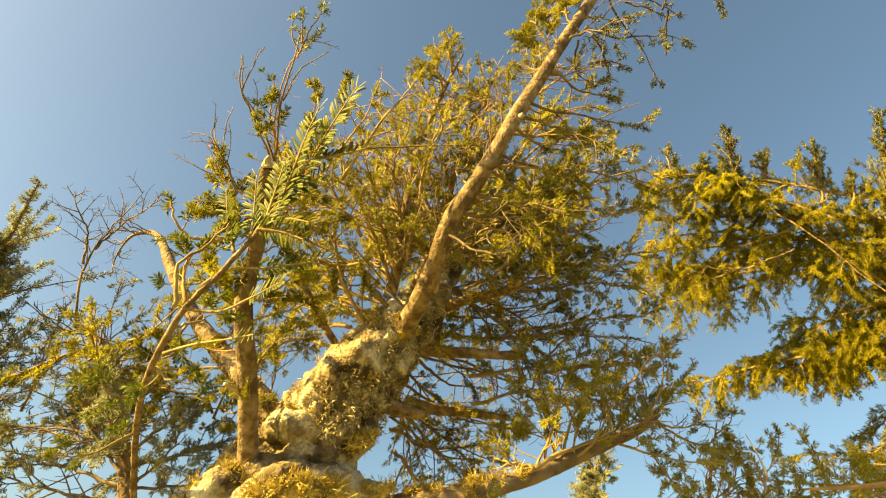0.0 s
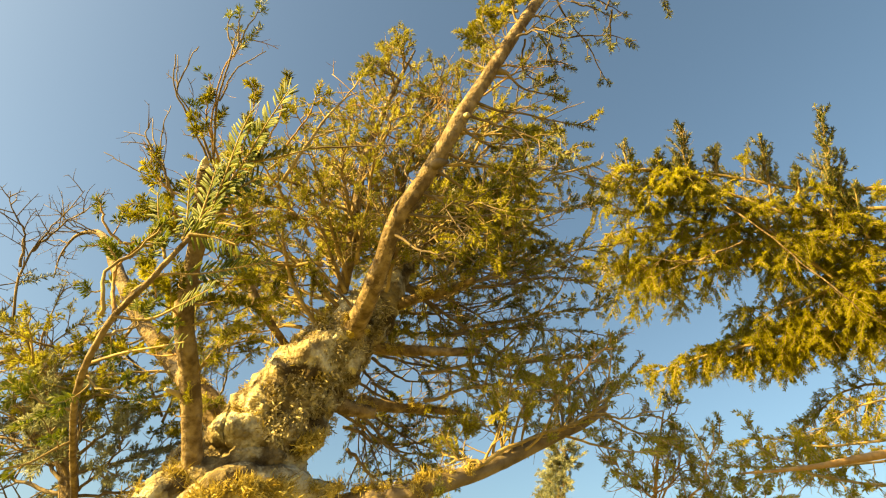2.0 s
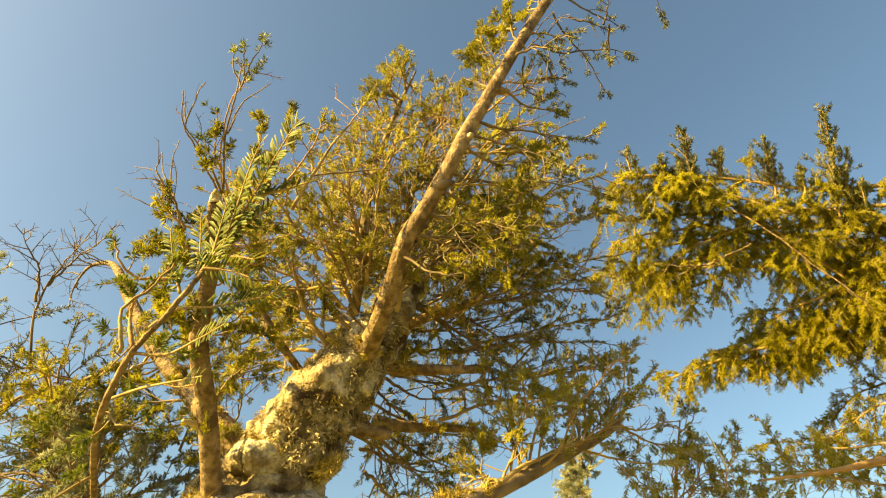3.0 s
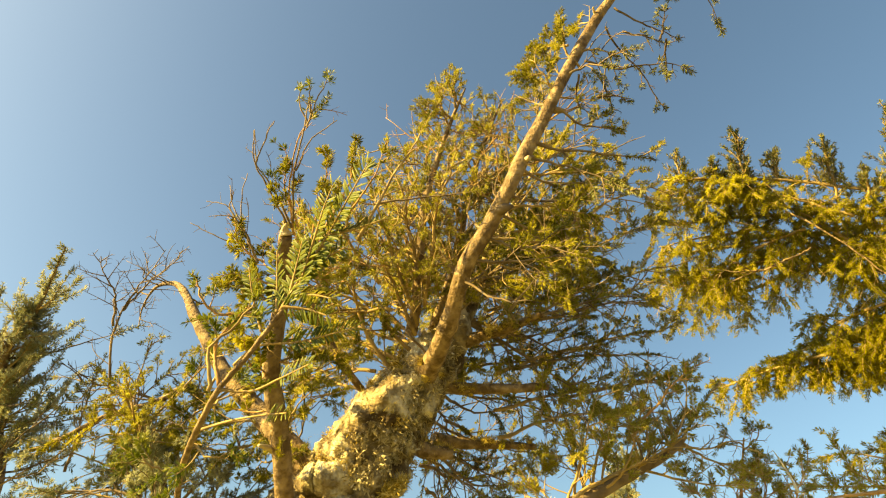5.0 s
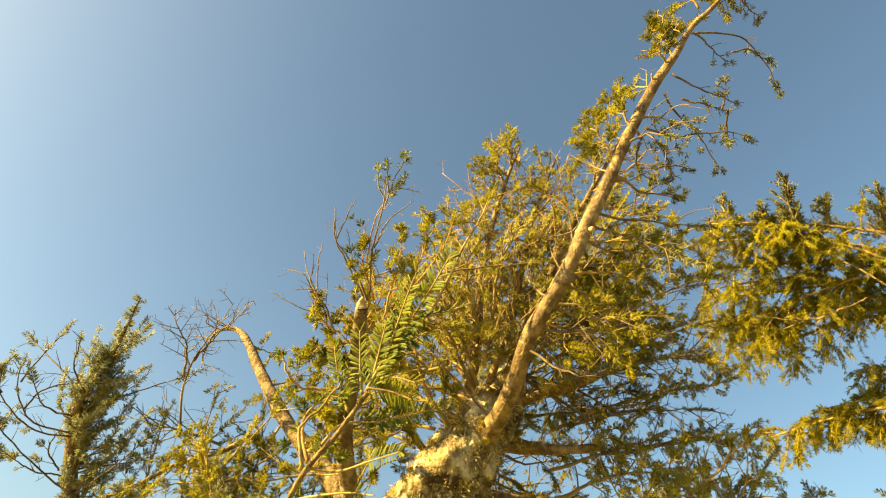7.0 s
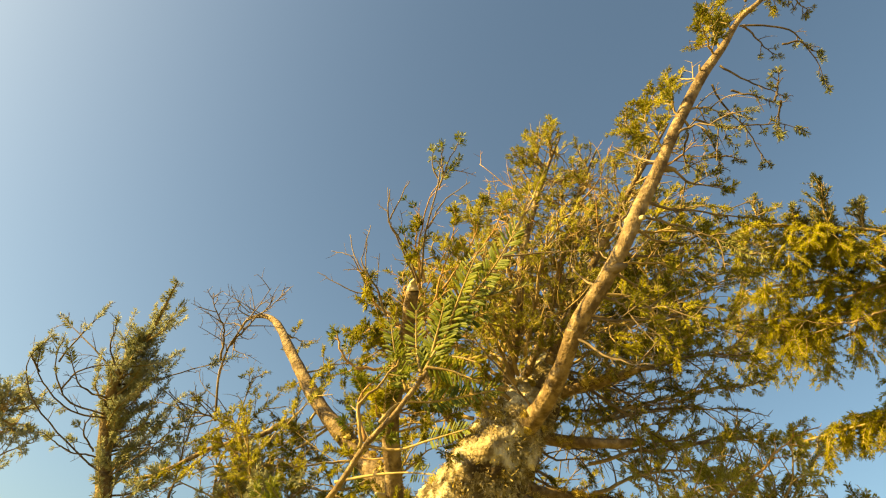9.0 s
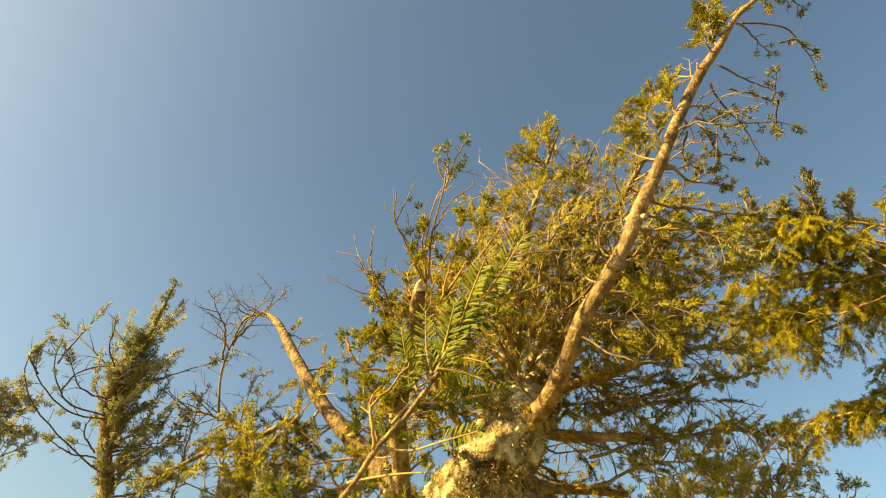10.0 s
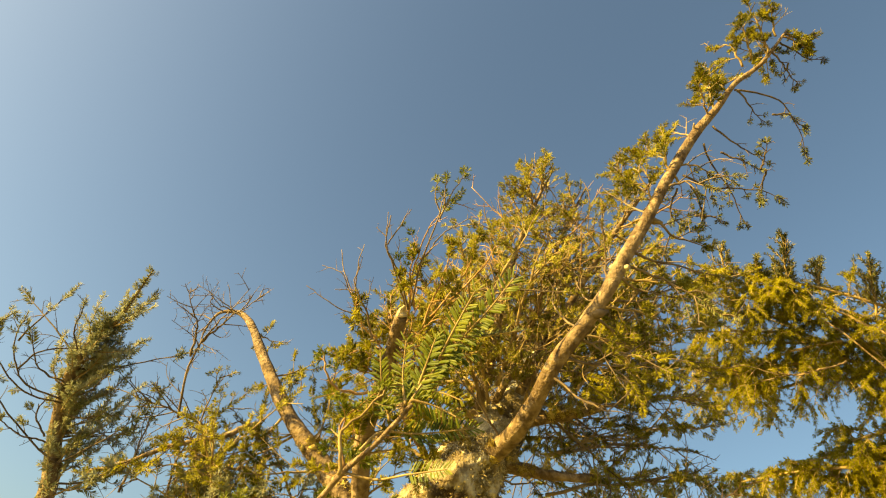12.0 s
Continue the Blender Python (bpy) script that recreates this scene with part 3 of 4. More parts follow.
for pts in [((-0.02, 2.05, 6.76), (0.28, 2.19, 6.88), (0.61, 2.35, 6.93)), ((-0.02, 1.97, 6.85), (0.28, 2.05, 7.03), (0.61, 2.18, 7.12)),
            ((0.04, 1.87, 6.95), (0.27, 1.81, 7.12), (0.58, 1.87, 7.27)), ((-0.11, 2.11, 6.52), (0.25, 2.34, 6.69), (0.65, 2.54, 6.83)),
            ((0.09, 1.81, 7.00), (0.24, 1.70, 7.21), (0.39, 1.66, 7.34)), ((-0.14, 2.04, 6.61), (0.14, 1.93, 6.58), (0.37, 1.84, 6.65)),
            ((-0.08, 1.97, 6.69), (0.09, 1.90, 6.77), (0.33, 1.77, 6.87)), ((-0.18, 2.05, 6.41), (0.09, 2.14, 6.65), (0.39, 2.26, 6.78))]:
    bough(fir, pts, 0.008, n=18, length=0.25, sub=5, leafy=0.5, bare=0.25, mat=TWIG_BARK)
# deep part of the crown, between the leader and the tall hemlock
for pts in [((-0.07, 1.98, 6.12), (0.18, 2.18, 6.32), (0.51, 2.36, 6.49), (0.80, 2.45, 6.57)), ((-0.04, 1.83, 6.21), (0.23, 1.99, 6.46), (0.56, 2.13, 6.66), (0.84, 2.20, 6.76)),
            ((0.02, 1.73, 6.37), (0.29, 1.87, 6.62), (0.60, 1.99, 6.84), (0.86, 2.06, 6.95)), ((0.07, 1.65, 6.48), (0.33, 1.77, 6.75), (0.58, 1.80, 6.93), (0.81, 1.86, 7.05)),
            ((-0.01, 1.78, 6.29), (0.18, 1.80, 6.58), (0.41, 1.73, 6.92))]:
    bough(fir, pts, 0.009, n=25, length=0.28, sub=6, leafy=0.45, bare=0.3, mat=TWIG_BARK, leaf_mat=NEEDLE)
for pts in [((-0.09, 1.94, 5.94), (0.19, 2.16, 6.10), (0.52, 2.36, 6.21), (0.80, 2.46, 6.27)), ((-0.08, 1.97, 5.84), (0.24, 2.19, 5.99), (0.57, 2.40, 6.07))]:
    bough(fir, pts, 0.008, n=22, length=0.25, sub=5, leafy=0.35, bare=0.5, mat=TWIG_BARK, **LIT)
for pts in [((0.00, 2.03, 6.16), (0.38, 2.30, 6.37), (0.78, 2.48, 6.45)), ((0.12, 1.93, 6.34), (0.54, 2.16, 6.56), (0.78, 2.30, 6.62)), ((0.23, 2.22, 6.10), (0.61, 2.40, 6.23), (0.80, 2.48, 6.25))]:
    bough(fir, pts, 0.008, n=20, length=0.26, sub=5, leafy=0.4, bare=0.4, mat=GREY_TWIG)
# main leader
ll = curve(LEADER, 90)
crown(fir, ll, 0.50, 0.75, 3, 0.3, (0.75, 0.25, -0.2), scatter=0.3, r=0.006, n=8, length=0.2, sub=3, needle=0.03, leafy=0.35, bare=0.4, bend=-0.55, droop=0.45, mat=GREY_TWIG, leaf_mat=NEEDLE_SHADE, fade=0.4)
crown(fir, ll, 0.60, 0.92, 5, 0.18, (-0.5, 0.0, 0.4), scatter=0.4, r=0.005, n=8, length=0.13, sub=3, needle=0.03, leafy=0.7, fade=0.3)
crown(fir, ll, 0.94, 1.0, 4, 0.13, (0.1, 0.1, 0.5), scatter=0.7, r=0.005, n=8, length=0.12, sub=3, needle=0.03, leafy=0.7)
crown(fir, ll, 0.25, 0.6, 8, 0.4, (0.6, 0.5, 0.05), scatter=0.4, r=0.006, n=10, length=0.22, sub=4, needle=0.028, leafy=0.45, bare=0.35, mat=GREY_TWIG, leaf_mat=NEEDLE)
for pts in [((0.64, 0.95, 7.43), (0.75, 0.96, 7.41), (0.84, 0.99, 7.39), (0.90, 1.05, 7.35), (0.95, 1.12, 7.31), (0.99, 1.20, 7.28)), ((0.65, 0.95, 7.42), (0.72, 1.00, 7.39), (0.81, 1.06, 7.35)),
            ((0.74, 0.94, 7.23), (0.80, 0.94, 7.23), (0.85, 0.97, 7.23), (0.89, 0.99, 7.23)), ((0.52, 1.00, 7.22), (0.62, 1.05, 7.17), (0.71, 1.09, 7.14), (0.78, 1.12, 7.12)),
            ((0.52, 1.01, 7.05), (0.60, 1.03, 7.03), (0.69, 1.05, 7.01)), ((0.36, 1.04, 6.93), (0.46, 1.07, 6.90), (0.56, 1.07, 6.90), (0.65, 1.07, 6.89), (0.73, 1.10, 6.85)),
            ((0.47, 1.02, 7.12), (0.51, 1.09, 7.08), (0.60, 1.18, 7.01), (0.66, 1.27, 6.94), (0.70, 1.31, 6.92)), ((0.38, 1.04, 6.88), (0.43, 1.10, 6.84), (0.45, 1.18, 6.80)),
            ((0.62, 0.97, 6.90), (0.65, 0.94, 6.95), (0.67, 0.90, 7.01)), ((0.64, 0.97, 6.90), (0.64, 1.04, 6.88), (0.66, 1.10, 6.87)),
            ((0.87, 0.88, 7.55), (0.90, 0.93, 7.55), (0.95, 0.98, 7.53)), ((0.82, 0.87, 7.62), (0.89, 0.92, 7.60), (0.90, 0.96, 7.61)),
            ((0.86, 0.85, 7.68), (0.93, 0.89, 7.66), (1.00, 0.92, 7.65), (1.07, 0.92, 7.64)), ((0.37, 1.05, 6.71), (0.44, 1.06, 6.71), (0.50, 1.09, 6.70)),
            ((0.33, 1.05, 6.86), (0.33, 1.15, 6.81), (0.39, 1.19, 6.79))]:
    bough(fir, pts, 0.0045, n=7, length=0.07, sub=2, needle=0.028, leafy=0.55, bare=0.45, droop=0.35, first=0.35, mat=DARK_TWIG, leaf_mat=NEEDLE_SHADE, shake=0.003, end_part=0.2)
for pts in [((0.34, 1.05, 6.90), (0.29, 1.02, 6.98), (0.28, 0.97, 7.06), (0.27, 0.95, 7.12)), ((0.32, 1.05, 7.07), (0.27, 1.08, 7.11), (0.21, 1.12, 7.13)),
            ((0.55, 0.99, 7.32), (0.53, 0.91, 7.41), (0.54, 0.86, 7.48)), ((0.57, 0.97, 7.41), (0.52, 0.97, 7.47), (0.48, 0.98, 7.52)),
            ((0.70, 0.92, 7.58), (0.67, 0.88, 7.65), (0.64, 0.87, 7.70), (0.59, 0.91, 7.73)), ((0.74, 0.90, 7.62), (0.70, 0.83, 7.71), (0.66, 0.79, 7.77)),
            ((0.80, 0.87, 7.67), (0.78, 0.81, 7.74), (0.75, 0.77, 7.81), (0.72, 0.72, 7.87)), ((0.85, 0.84, 7.72), (0.85, 0.80, 7.77), (0.83, 0.75, 7.84)),
            ((0.89, 0.83, 7.72), (0.94, 0.85, 7.72), (1.00, 0.89, 7.71))]:
    bough(fir, pts, 0.0055, n=12, length=0.11, sub=3, needle=0.03, leafy=0.7, bare=0.2, mat=TWIG_BARK, leaf_mat=NEEDLE, shake=0.004)
# low limb: upright shoots, with sunlight put into their golden needle colour
wl = curve(LOWER, 50)
bough(fir, [(0.11, 1.78, 5.53), (0.24, 1.83, 5.63), (0.42, 1.93, 5.72), (0.60, 2.01, 5.82), (0.72, 2.03, 5.94), (0.84, 2.04, 6.07)], 0.008, n=16, length=0.16, sub=3, leafy=0.4, bare=0.45, needle=0.028, mat=TWIG_BARK, **LIT)
bough(fir, [(0.41, 1.99, 5.84), (0.52, 1.93, 5.93), (0.60, 1.87, 6.00), (0.68, 1.81, 6.05)], 0.006, n=12, length=0.12, sub=3, leafy=0.6, bare=0.2, needle=0.028, mat=RED_TWIG, leaf_mat=NEEDLE_LIT)
bough(fir, [(0.13, 1.77, 5.54), (0.05, 1.77, 5.57), (-0.03, 1.78, 5.61)], 0.006, n=9, length=0.13, sub=3, leafy=0.35, bare=0.5, needle=0.028, mat=TWIG_BARK, leaf_mat=NEEDLE_LIT)
crown(fir, wl, 0.45, 0.99, 19, 0.32, (0.25, -0.1, 0.7), scatter=0.45, r=0.006, n=9, length=0.17, sub=4, needle=0.028, leafy=0.5, bare=0.42, mat=TWIG_BARK, **LIT)
crown(fir, wl, 0.3, 0.9, 5, 0.3, (0.2, -0.2, 0.6), scatter=0.5, r=0.005, n=9, length=0.15, sub=4, needle=0.028, leafy=0.6, mat=TWIG_BARK, **LIT)
# hooked limb
hl = curve(HOOK, 60)
crown(fir, hl, 0.2, 0.55, 5, 0.24, (0.5, 0.5, 0.1), scatter=0.4, bend=0.0, r=0.005, n=9, length=0.15, sub=4, needle=0.03, leafy=0.5)
crown(fir, hl, 0.62, 0.95, 6, 0.24, (0.0, 0.0, 0.5), scatter=0.8, r=0.004, n=6, length=0.14, sub=3, bare=1.1, end_needles=False, mat=GREY_TWIG)
bough(fir, [(-1.30, 1.72, 6.02), (-1.40, 1.71, 5.96), (-1.57, 1.67, 5.88), (-1.72, 1.66, 5.80), (-1.84, 1.65, 5.75)], 0.013, n=14, length=0.24, sub=4, mat=LIMB_BARK, bare=0.25, tip_r=0.5)
for pts in [((-1.60, 1.65, 5.98), (-1.58, 1.52, 6.20), (-1.52, 1.46, 6.35), (-1.42, 1.41, 6.49)), ((-1.59, 1.52, 6.19), (-1.59, 1.42, 6.31), (-1.60, 1.32, 6.40)), ((-1.56, 1.50, 6.25), (-1.49, 1.48, 6.35), (-1.36, 1.47, 6.50))]:
    bough(fir, pts, 0.0055, n=16, length=0.17, sub=3, mat=GREY_TWIG, bare=1.1, end_needles=False, shake=0.005)
bough(fir, [(-1.73, 2.15, 6.14), (-1.88, 2.05, 6.16), (-2.02, 1.95, 6.16)], 0.008, n=18, length=0.36, sub=4, mat=GREY_TWIG, bare=0.85, leafy=0.25)
crown(fir, hl, 0.05, 0.35, 6, 0.4, (-0.4, 0.3, -0.2), scatter=0.6, r=0.006, n=10, length=0.2, sub=4, needle=0.03, leafy=0.6)
for pts in [((-1.49, 1.82, 5.77), (-1.54, 1.71, 5.98), (-1.50, 1.64, 6.19)), ((-1.15, 2.05, 5.79), (-1.11, 2.02, 6.05), (-1.10, 1.94, 6.30)), ((-0.96, 2.03, 5.75), (-0.93, 2.02, 5.98), (-0.97, 1.95, 6.19)),
            ((-1.39, 1.88, 5.74), (-1.33, 1.84, 5.96), (-1.31, 1.75, 6.18)), ((-1.83, 1.86, 5.73), (-1.81, 1.80, 5.94), (-1.79, 1.73, 6.14)), ((-1.63, 1.87, 5.73), (-1.62, 1.81, 5.92), (-1.45, 1.80, 6.17)),
            ((-1.17, 2.07, 5.82), (-1.28, 1.97, 5.98), (-1.47, 1.84, 6.08))]:
    bough(fir, pts, 0.006, n=18, length=0.2, sub=4, needle=0.028, leafy=0.3, bare=0.6, mat=GREY_TWIG, leaf_mat=NEEDLE, shake=0.004)
for stem in (bl, b2, b3):
    crown(fir, stem, 0.1, 0.8, 7, 0.28, (-0.2, -0.1, 0.3), scatter=0.6, r=0.005, n=6, length=0.18, sub=2, bare=0.9, leafy=0.3, end_needles=False, mat=RED_TWIG)
crown(fir, ll, 0.1, 0.6, 8, 0.4, (-0.2, 0.3, 0.3), scatter=0.7, r=0.005, n=5, length=0.16, sub=2, bare=0.9, leafy=0.3, end_needles=False, mat=GREY_TWIG)
# sawn limb
ul = curve(UPRIGHT, 50)
crown(fir, ul, 0.80, 0.97, 10, 0.24, (0.0, 0.2, 0.3), scatter=0.75, r=0.004, n=9, length=0.13, sub=3, needle=0.028, leafy=0.42, bare=0.4, mat=RED_TWIG, leaf_mat=NEEDLE_LIT)
crown(fir, ul, 0.2, 0.75, 7, 0.22, (0.0, 0.1, 0.2), scatter=0.8, r=0.004, n=7, length=0.13, sub=3, needle=0.03, leafy=0.6)
crown(fir, ul, 0.5, 0.95, 12, 0.17, (-0.25, -0.05, 0.3), scatter=0.7, r=0.0035, n=8, length=0.10, sub=2, needle=0.034, leafy=0.8, bare=0.2, mat=RED_TWIG, leaf_mat=NEEDLE)
bough(fir, [(-0.61, 0.98, 6.11), (-0.60, 0.86, 6.21), (-0.56, 0.77, 6.31), (-0.47, 0.72, 6.42)], 0.0035, n=9, length=0.15, sub=3, bare=0.35, leafy=0.28, mat=RED_TWIG, leaf_mat=NEEDLE_NEAR, shake=0.003)
bough(fir, [(-0.61, 0.96, 6.12), (-0.65, 0.89, 6.19), (-0.69, 0.83, 6.24), (-0.69, 0.77, 6.33)], 0.004, n=4, length=0.1, sub=2, bare=1.1, end_needles=False, mat=GREY_TWIG, shake=0.003)
bough(fir, [(-0.71, 1.00, 6.03), (-0.74, 0.94, 6.09), (-0.77, 0.89, 6.15), (-0.76, 0.86, 6.20)], 0.004, n=6, length=0.14, sub=2, bare=1.1, end_needles=False, mat=GREY_TWIG, shake=0.003)
for pts, r in [(((-0.62, 0.95, 6.12), (-0.65, 0.86, 6.18), (-0.68, 0.80, 6.24), (-0.67, 0.74, 6.30)), 0.0033), (((-0.68, 0.80, 6.24), (-0.64, 0.75, 6.28), (-0.61, 0.73, 6.32)), 0.0024),
               (((-0.60, 0.94, 6.12), (-0.57, 0.83, 6.22), (-0.53, 0.76, 6.32), (-0.52, 0.72, 6.38)), 0.0034), (((-0.57, 0.83, 6.22), (-0.52, 0.77, 6.26), (-0.44, 0.74, 6.32)), 0.0026),
               (((-0.75, 1.04, 6.06), (-0.80, 1.02, 6.17), (-0.86, 1.01, 6.28), (-0.90, 1.00, 6.38)), 0.003), (((-0.82, 1.02, 6.20), (-0.86, 0.97, 6.25), (-0.93, 0.96, 6.28)), 0.0024),
               (((-0.80, 1.02, 6.16), (-0.80, 0.97, 6.25), (-0.79, 0.94, 6.36)), 0.0026), (((-0.78, 1.03, 6.13), (-0.87, 1.00, 6.15), (-0.96, 0.98, 6.20)), 0.0024)]:
    bough(fir, pts, r, n=4, length=0.07, sub=0, bare=1.1, end_needles=False, mat=GREY_TWIG, shake=0.002, depth=0, tip_r=0.45)
for pts in [((-0.53, 0.76, 6.32), (-0.49, 0.72, 6.40), (-0.45, 0.69, 6.47)), ((-0.52, 0.74, 6.36), (-0.52, 0.71, 6.41), (-0.52, 0.69, 6.45)), ((-0.53, 0.76, 6.33), (-0.55, 0.72, 6.38), (-0.555, 0.70, 6.43))]:
    bough(fir, pts, 0.003, n=4, length=0.035, sub=0, leafy=1.0, bare=0.0, needle=0.026, per_m=300, first=0.6, leaf_mat=NEEDLE_NEAR, mat=GREY_TWIG, shake=0.002, depth=0, end_part=0.25)
# fill of the crown, from the top of the trunk; its sunlight is partly needle colour
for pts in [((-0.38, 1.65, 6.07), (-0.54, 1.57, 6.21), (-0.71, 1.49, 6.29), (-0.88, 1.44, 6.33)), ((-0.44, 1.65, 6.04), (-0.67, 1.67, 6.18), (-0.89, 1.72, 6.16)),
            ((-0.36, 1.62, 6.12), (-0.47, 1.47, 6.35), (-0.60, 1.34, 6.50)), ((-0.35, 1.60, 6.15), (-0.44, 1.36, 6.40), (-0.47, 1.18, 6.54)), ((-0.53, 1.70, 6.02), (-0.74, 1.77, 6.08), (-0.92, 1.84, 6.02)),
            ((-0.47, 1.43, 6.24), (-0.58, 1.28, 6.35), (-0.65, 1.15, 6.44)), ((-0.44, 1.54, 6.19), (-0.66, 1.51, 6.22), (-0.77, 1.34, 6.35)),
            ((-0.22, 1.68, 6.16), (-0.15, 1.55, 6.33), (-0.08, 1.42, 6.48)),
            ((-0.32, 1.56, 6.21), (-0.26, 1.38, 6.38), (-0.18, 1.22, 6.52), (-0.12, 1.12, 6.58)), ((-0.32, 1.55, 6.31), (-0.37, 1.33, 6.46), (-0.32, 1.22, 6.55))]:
    bough(fir, pts, 0.008, n=20, length=0.22, sub=5, needle=0.028, leafy=0.42, bare=0.4, mat=TWIG_BARK, **LIT)
for pts in [((-0.08, 1.39, 6.29), (0.06, 1.46, 6.25), (0.24, 1.56, 6.20)),
            ((-0.05, 1.32, 6.33), (0.12, 1.37, 6.34), (0.30, 1.46, 6.30)),
            ((-0.00, 1.25, 6.39), (0.16, 1.28, 6.42), (0.35, 1.37, 6.41)),
            ((0.07, 1.18, 6.49), (0.23, 1.21, 6.51), (0.40, 1.27, 6.50))]:
    bough(fir, pts, 0.006, n=16, length=0.19, sub=4, needle=0.028, leafy=0.6, bare=0.2, mat=TWIG_BARK, leaf_mat=NEEDLE)
bough(fir, [(-0.43, 1.03, 6.11), (-0.36, 0.98, 6.19), (-0.31, 0.97, 6.33), (-0.25, 0.97, 6.48), (-0.20, 0.97, 6.62)], 0.006, n=10, length=0.13, sub=2, bare=0.7, leafy=0.35, mat=TWIG_BARK, leaf_mat=NEEDLE, shake=0.003)
for pts in [((-0.57, 1.01, 6.09), (-0.52, 0.92, 6.21), (-0.49, 0.84, 6.30)),
            ((-0.55, 1.02, 6.14), (-0.45, 0.94, 6.26), (-0.42, 0.85, 6.35)),
            ((-0.59, 0.96, 6.12), (-0.62, 0.88, 6.19), (-0.60, 0.84, 6.25)),
            ((-0.70, 1.01, 6.04), (-0.76, 0.95, 6.08), (-0.77, 0.91, 6.14)),
            ((-0.67, 1.05, 5.98), (-0.74, 1.00, 5.99), (-0.79, 1.00, 5.97)),
            ((-0.50, 1.07, 6.25), (-0.39, 0.99, 6.35), (-0.33, 0.92, 6.42))]:
    bough(fir, pts, 0.0038, n=12, length=0.10, sub=2, needle=0.032, leafy=0.75, bare=0.25, mat=RED_TWIG, leaf_mat=NEEDLE, shake=0.003)
# low behind the trunk
for pts in [((-0.40, 1.98, 5.94), (-0.14, 2.30, 5.93), (0.20, 2.52, 5.92)),
            ((-0.41, 2.03, 5.81), (-0.24, 2.30, 5.75), (-0.02, 2.49, 5.66)),
            ((-0.32, 1.99, 6.07), (-0.01, 2.28, 6.10), (0.33, 2.55, 6.10)),
            ((-0.40, 2.05, 5.89), (-0.20, 2.43, 5.86), (0.09, 2.66, 5.83))]:
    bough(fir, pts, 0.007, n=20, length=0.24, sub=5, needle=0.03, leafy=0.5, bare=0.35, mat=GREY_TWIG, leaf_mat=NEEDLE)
# long thin cross twigs
bough(fir, [(-0.41, 1.08, 6.31), (-0.23, 1.10, 6.34), (-0.05, 1.10, 6.34)], 0.004, n=4, length=0.12, sub=2, bare=0.8, mat=GREY_TWIG, shake=0.002)
bough(fir, [(0.03, 1.20, 6.41), (0.20, 1.40, 6.55), (0.42, 1.59, 6.75), (0.63, 1.74, 6.83), (0.85, 1.89, 6.88)], 0.006, n=14, length=0.22, sub=3, bare=0.5, leafy=0.4, droop=0.3, mat=GREY_TWIG)
bough(fir, [(0.24, 2.30, 6.19), (0.39, 2.30, 6.35), (0.57, 2.27, 6.54), (0.70, 2.21, 6.74), (0.82, 2.11, 6.96)], 0.006, n=10, length=0.2, sub=3, bare=0.6, leafy=0.4)

# ---- near branch with the large flat sprays ----
NEAR = [(-1.16, 1.77, 5.38), (-1.10, 1.61, 5.46), (-1.02, 1.43, 5.52), (-0.87, 1.18, 5.535), (-0.77, 1.04, 5.56), (-0.69, 0.955, 5.63), (-0.62, 0.92, 5.69), (-0.545, 0.885, 5.78)]
bough(fir, NEAR, 0.0105, n=0, samples=60, name="branch", label="thin tan branch with large flat needle sprays", shake=0.001, tip_r=0.55, mat=LIMB_BARK)
VIEW_UP = (-0.45, -0.85, -0.35)


def spray(points, r=0.0042, up=VIEW_UP, needle=0.050, per_m=265, width=0.062, start=0.03, mat=None, flat=0.95):
    """One flat shoot with long needles in two ranks like a feather."""
    line = curve(points, 26)
    wood, leaf = Geo(), Geo()
    wood.tube(line, np.linspace(r, r * 0.35, len(line)), 7, 0.04)
    needles(leaf, line, unit(up), needle, per_m, width, flat, start, near=True)
    ob = part("spray", wood, TWIG_BARK, fir, "flat feathery shoot with long green needles")
    part("needles", leaf, mat or NEEDLE_NEAR, ob, kind="stuff")


spray([(-0.545, 0.885, 5.78), (-0.505, 0.87, 5.86), (-0.426, 0.805, 5.935), (-0.357, 0.73, 5.985), (-0.304, 0.685, 6.05)], needle=0.054)
spray([(-0.50, 0.87, 5.85), (-0.46, 0.81, 5.93), (-0.425, 0.755, 5.985), (-0.40, 0.725, 6.03)], needle=0.05, up=(-0.55, -0.78, -0.3))
spray([(-0.53, 0.885, 5.83), (-0.51, 0.85, 5.89), (-0.495, 0.82, 5.94)], needle=0.046, up=(-0.5, -0.82, -0.3))
spray([(-0.49, 0.86, 5.88), (-0.43, 0.84, 5.90), (-0.38, 0.82, 5.91)], needle=0.042, up=(-0.45, -0.85, -0.3))
spray([(-0.555, 0.89, 5.78), (-0.577, 0.905, 5.86), (-0.579, 0.86, 5.95)], needle=0.048, up=(-0.5, -0.85, -0.25))
spray([(-0.59, 0.905, 5.74), (-0.625, 0.885, 5.83), (-0.64, 0.855, 5.90)], needle=0.042, up=(-0.5, -0.8, -0.3))
spray([(-0.655, 0.935, 5.67), (-0.619, 0.95, 5.725), (-0.525, 0.962, 5.737), (-0.376, 0.962, 5.768)], needle=0.046, up=(-0.35, -0.9, 0.15), start=0.4)
spray([(-0.42, 0.80, 5.935), (-0.35, 0.80, 5.95), (-0.275, 0.79, 5.965)], needle=0.046, up=(0.1, -0.55, 0.75), per_m=460, mat=NEEDLE_SHADE, flat=0.85)
spray([(-0.54, 0.88, 5.79), (-0.48, 0.88, 5.78), (-0.42, 0.88, 5.755)], needle=0.042, up=(-0.3, -0.7, -0.5))
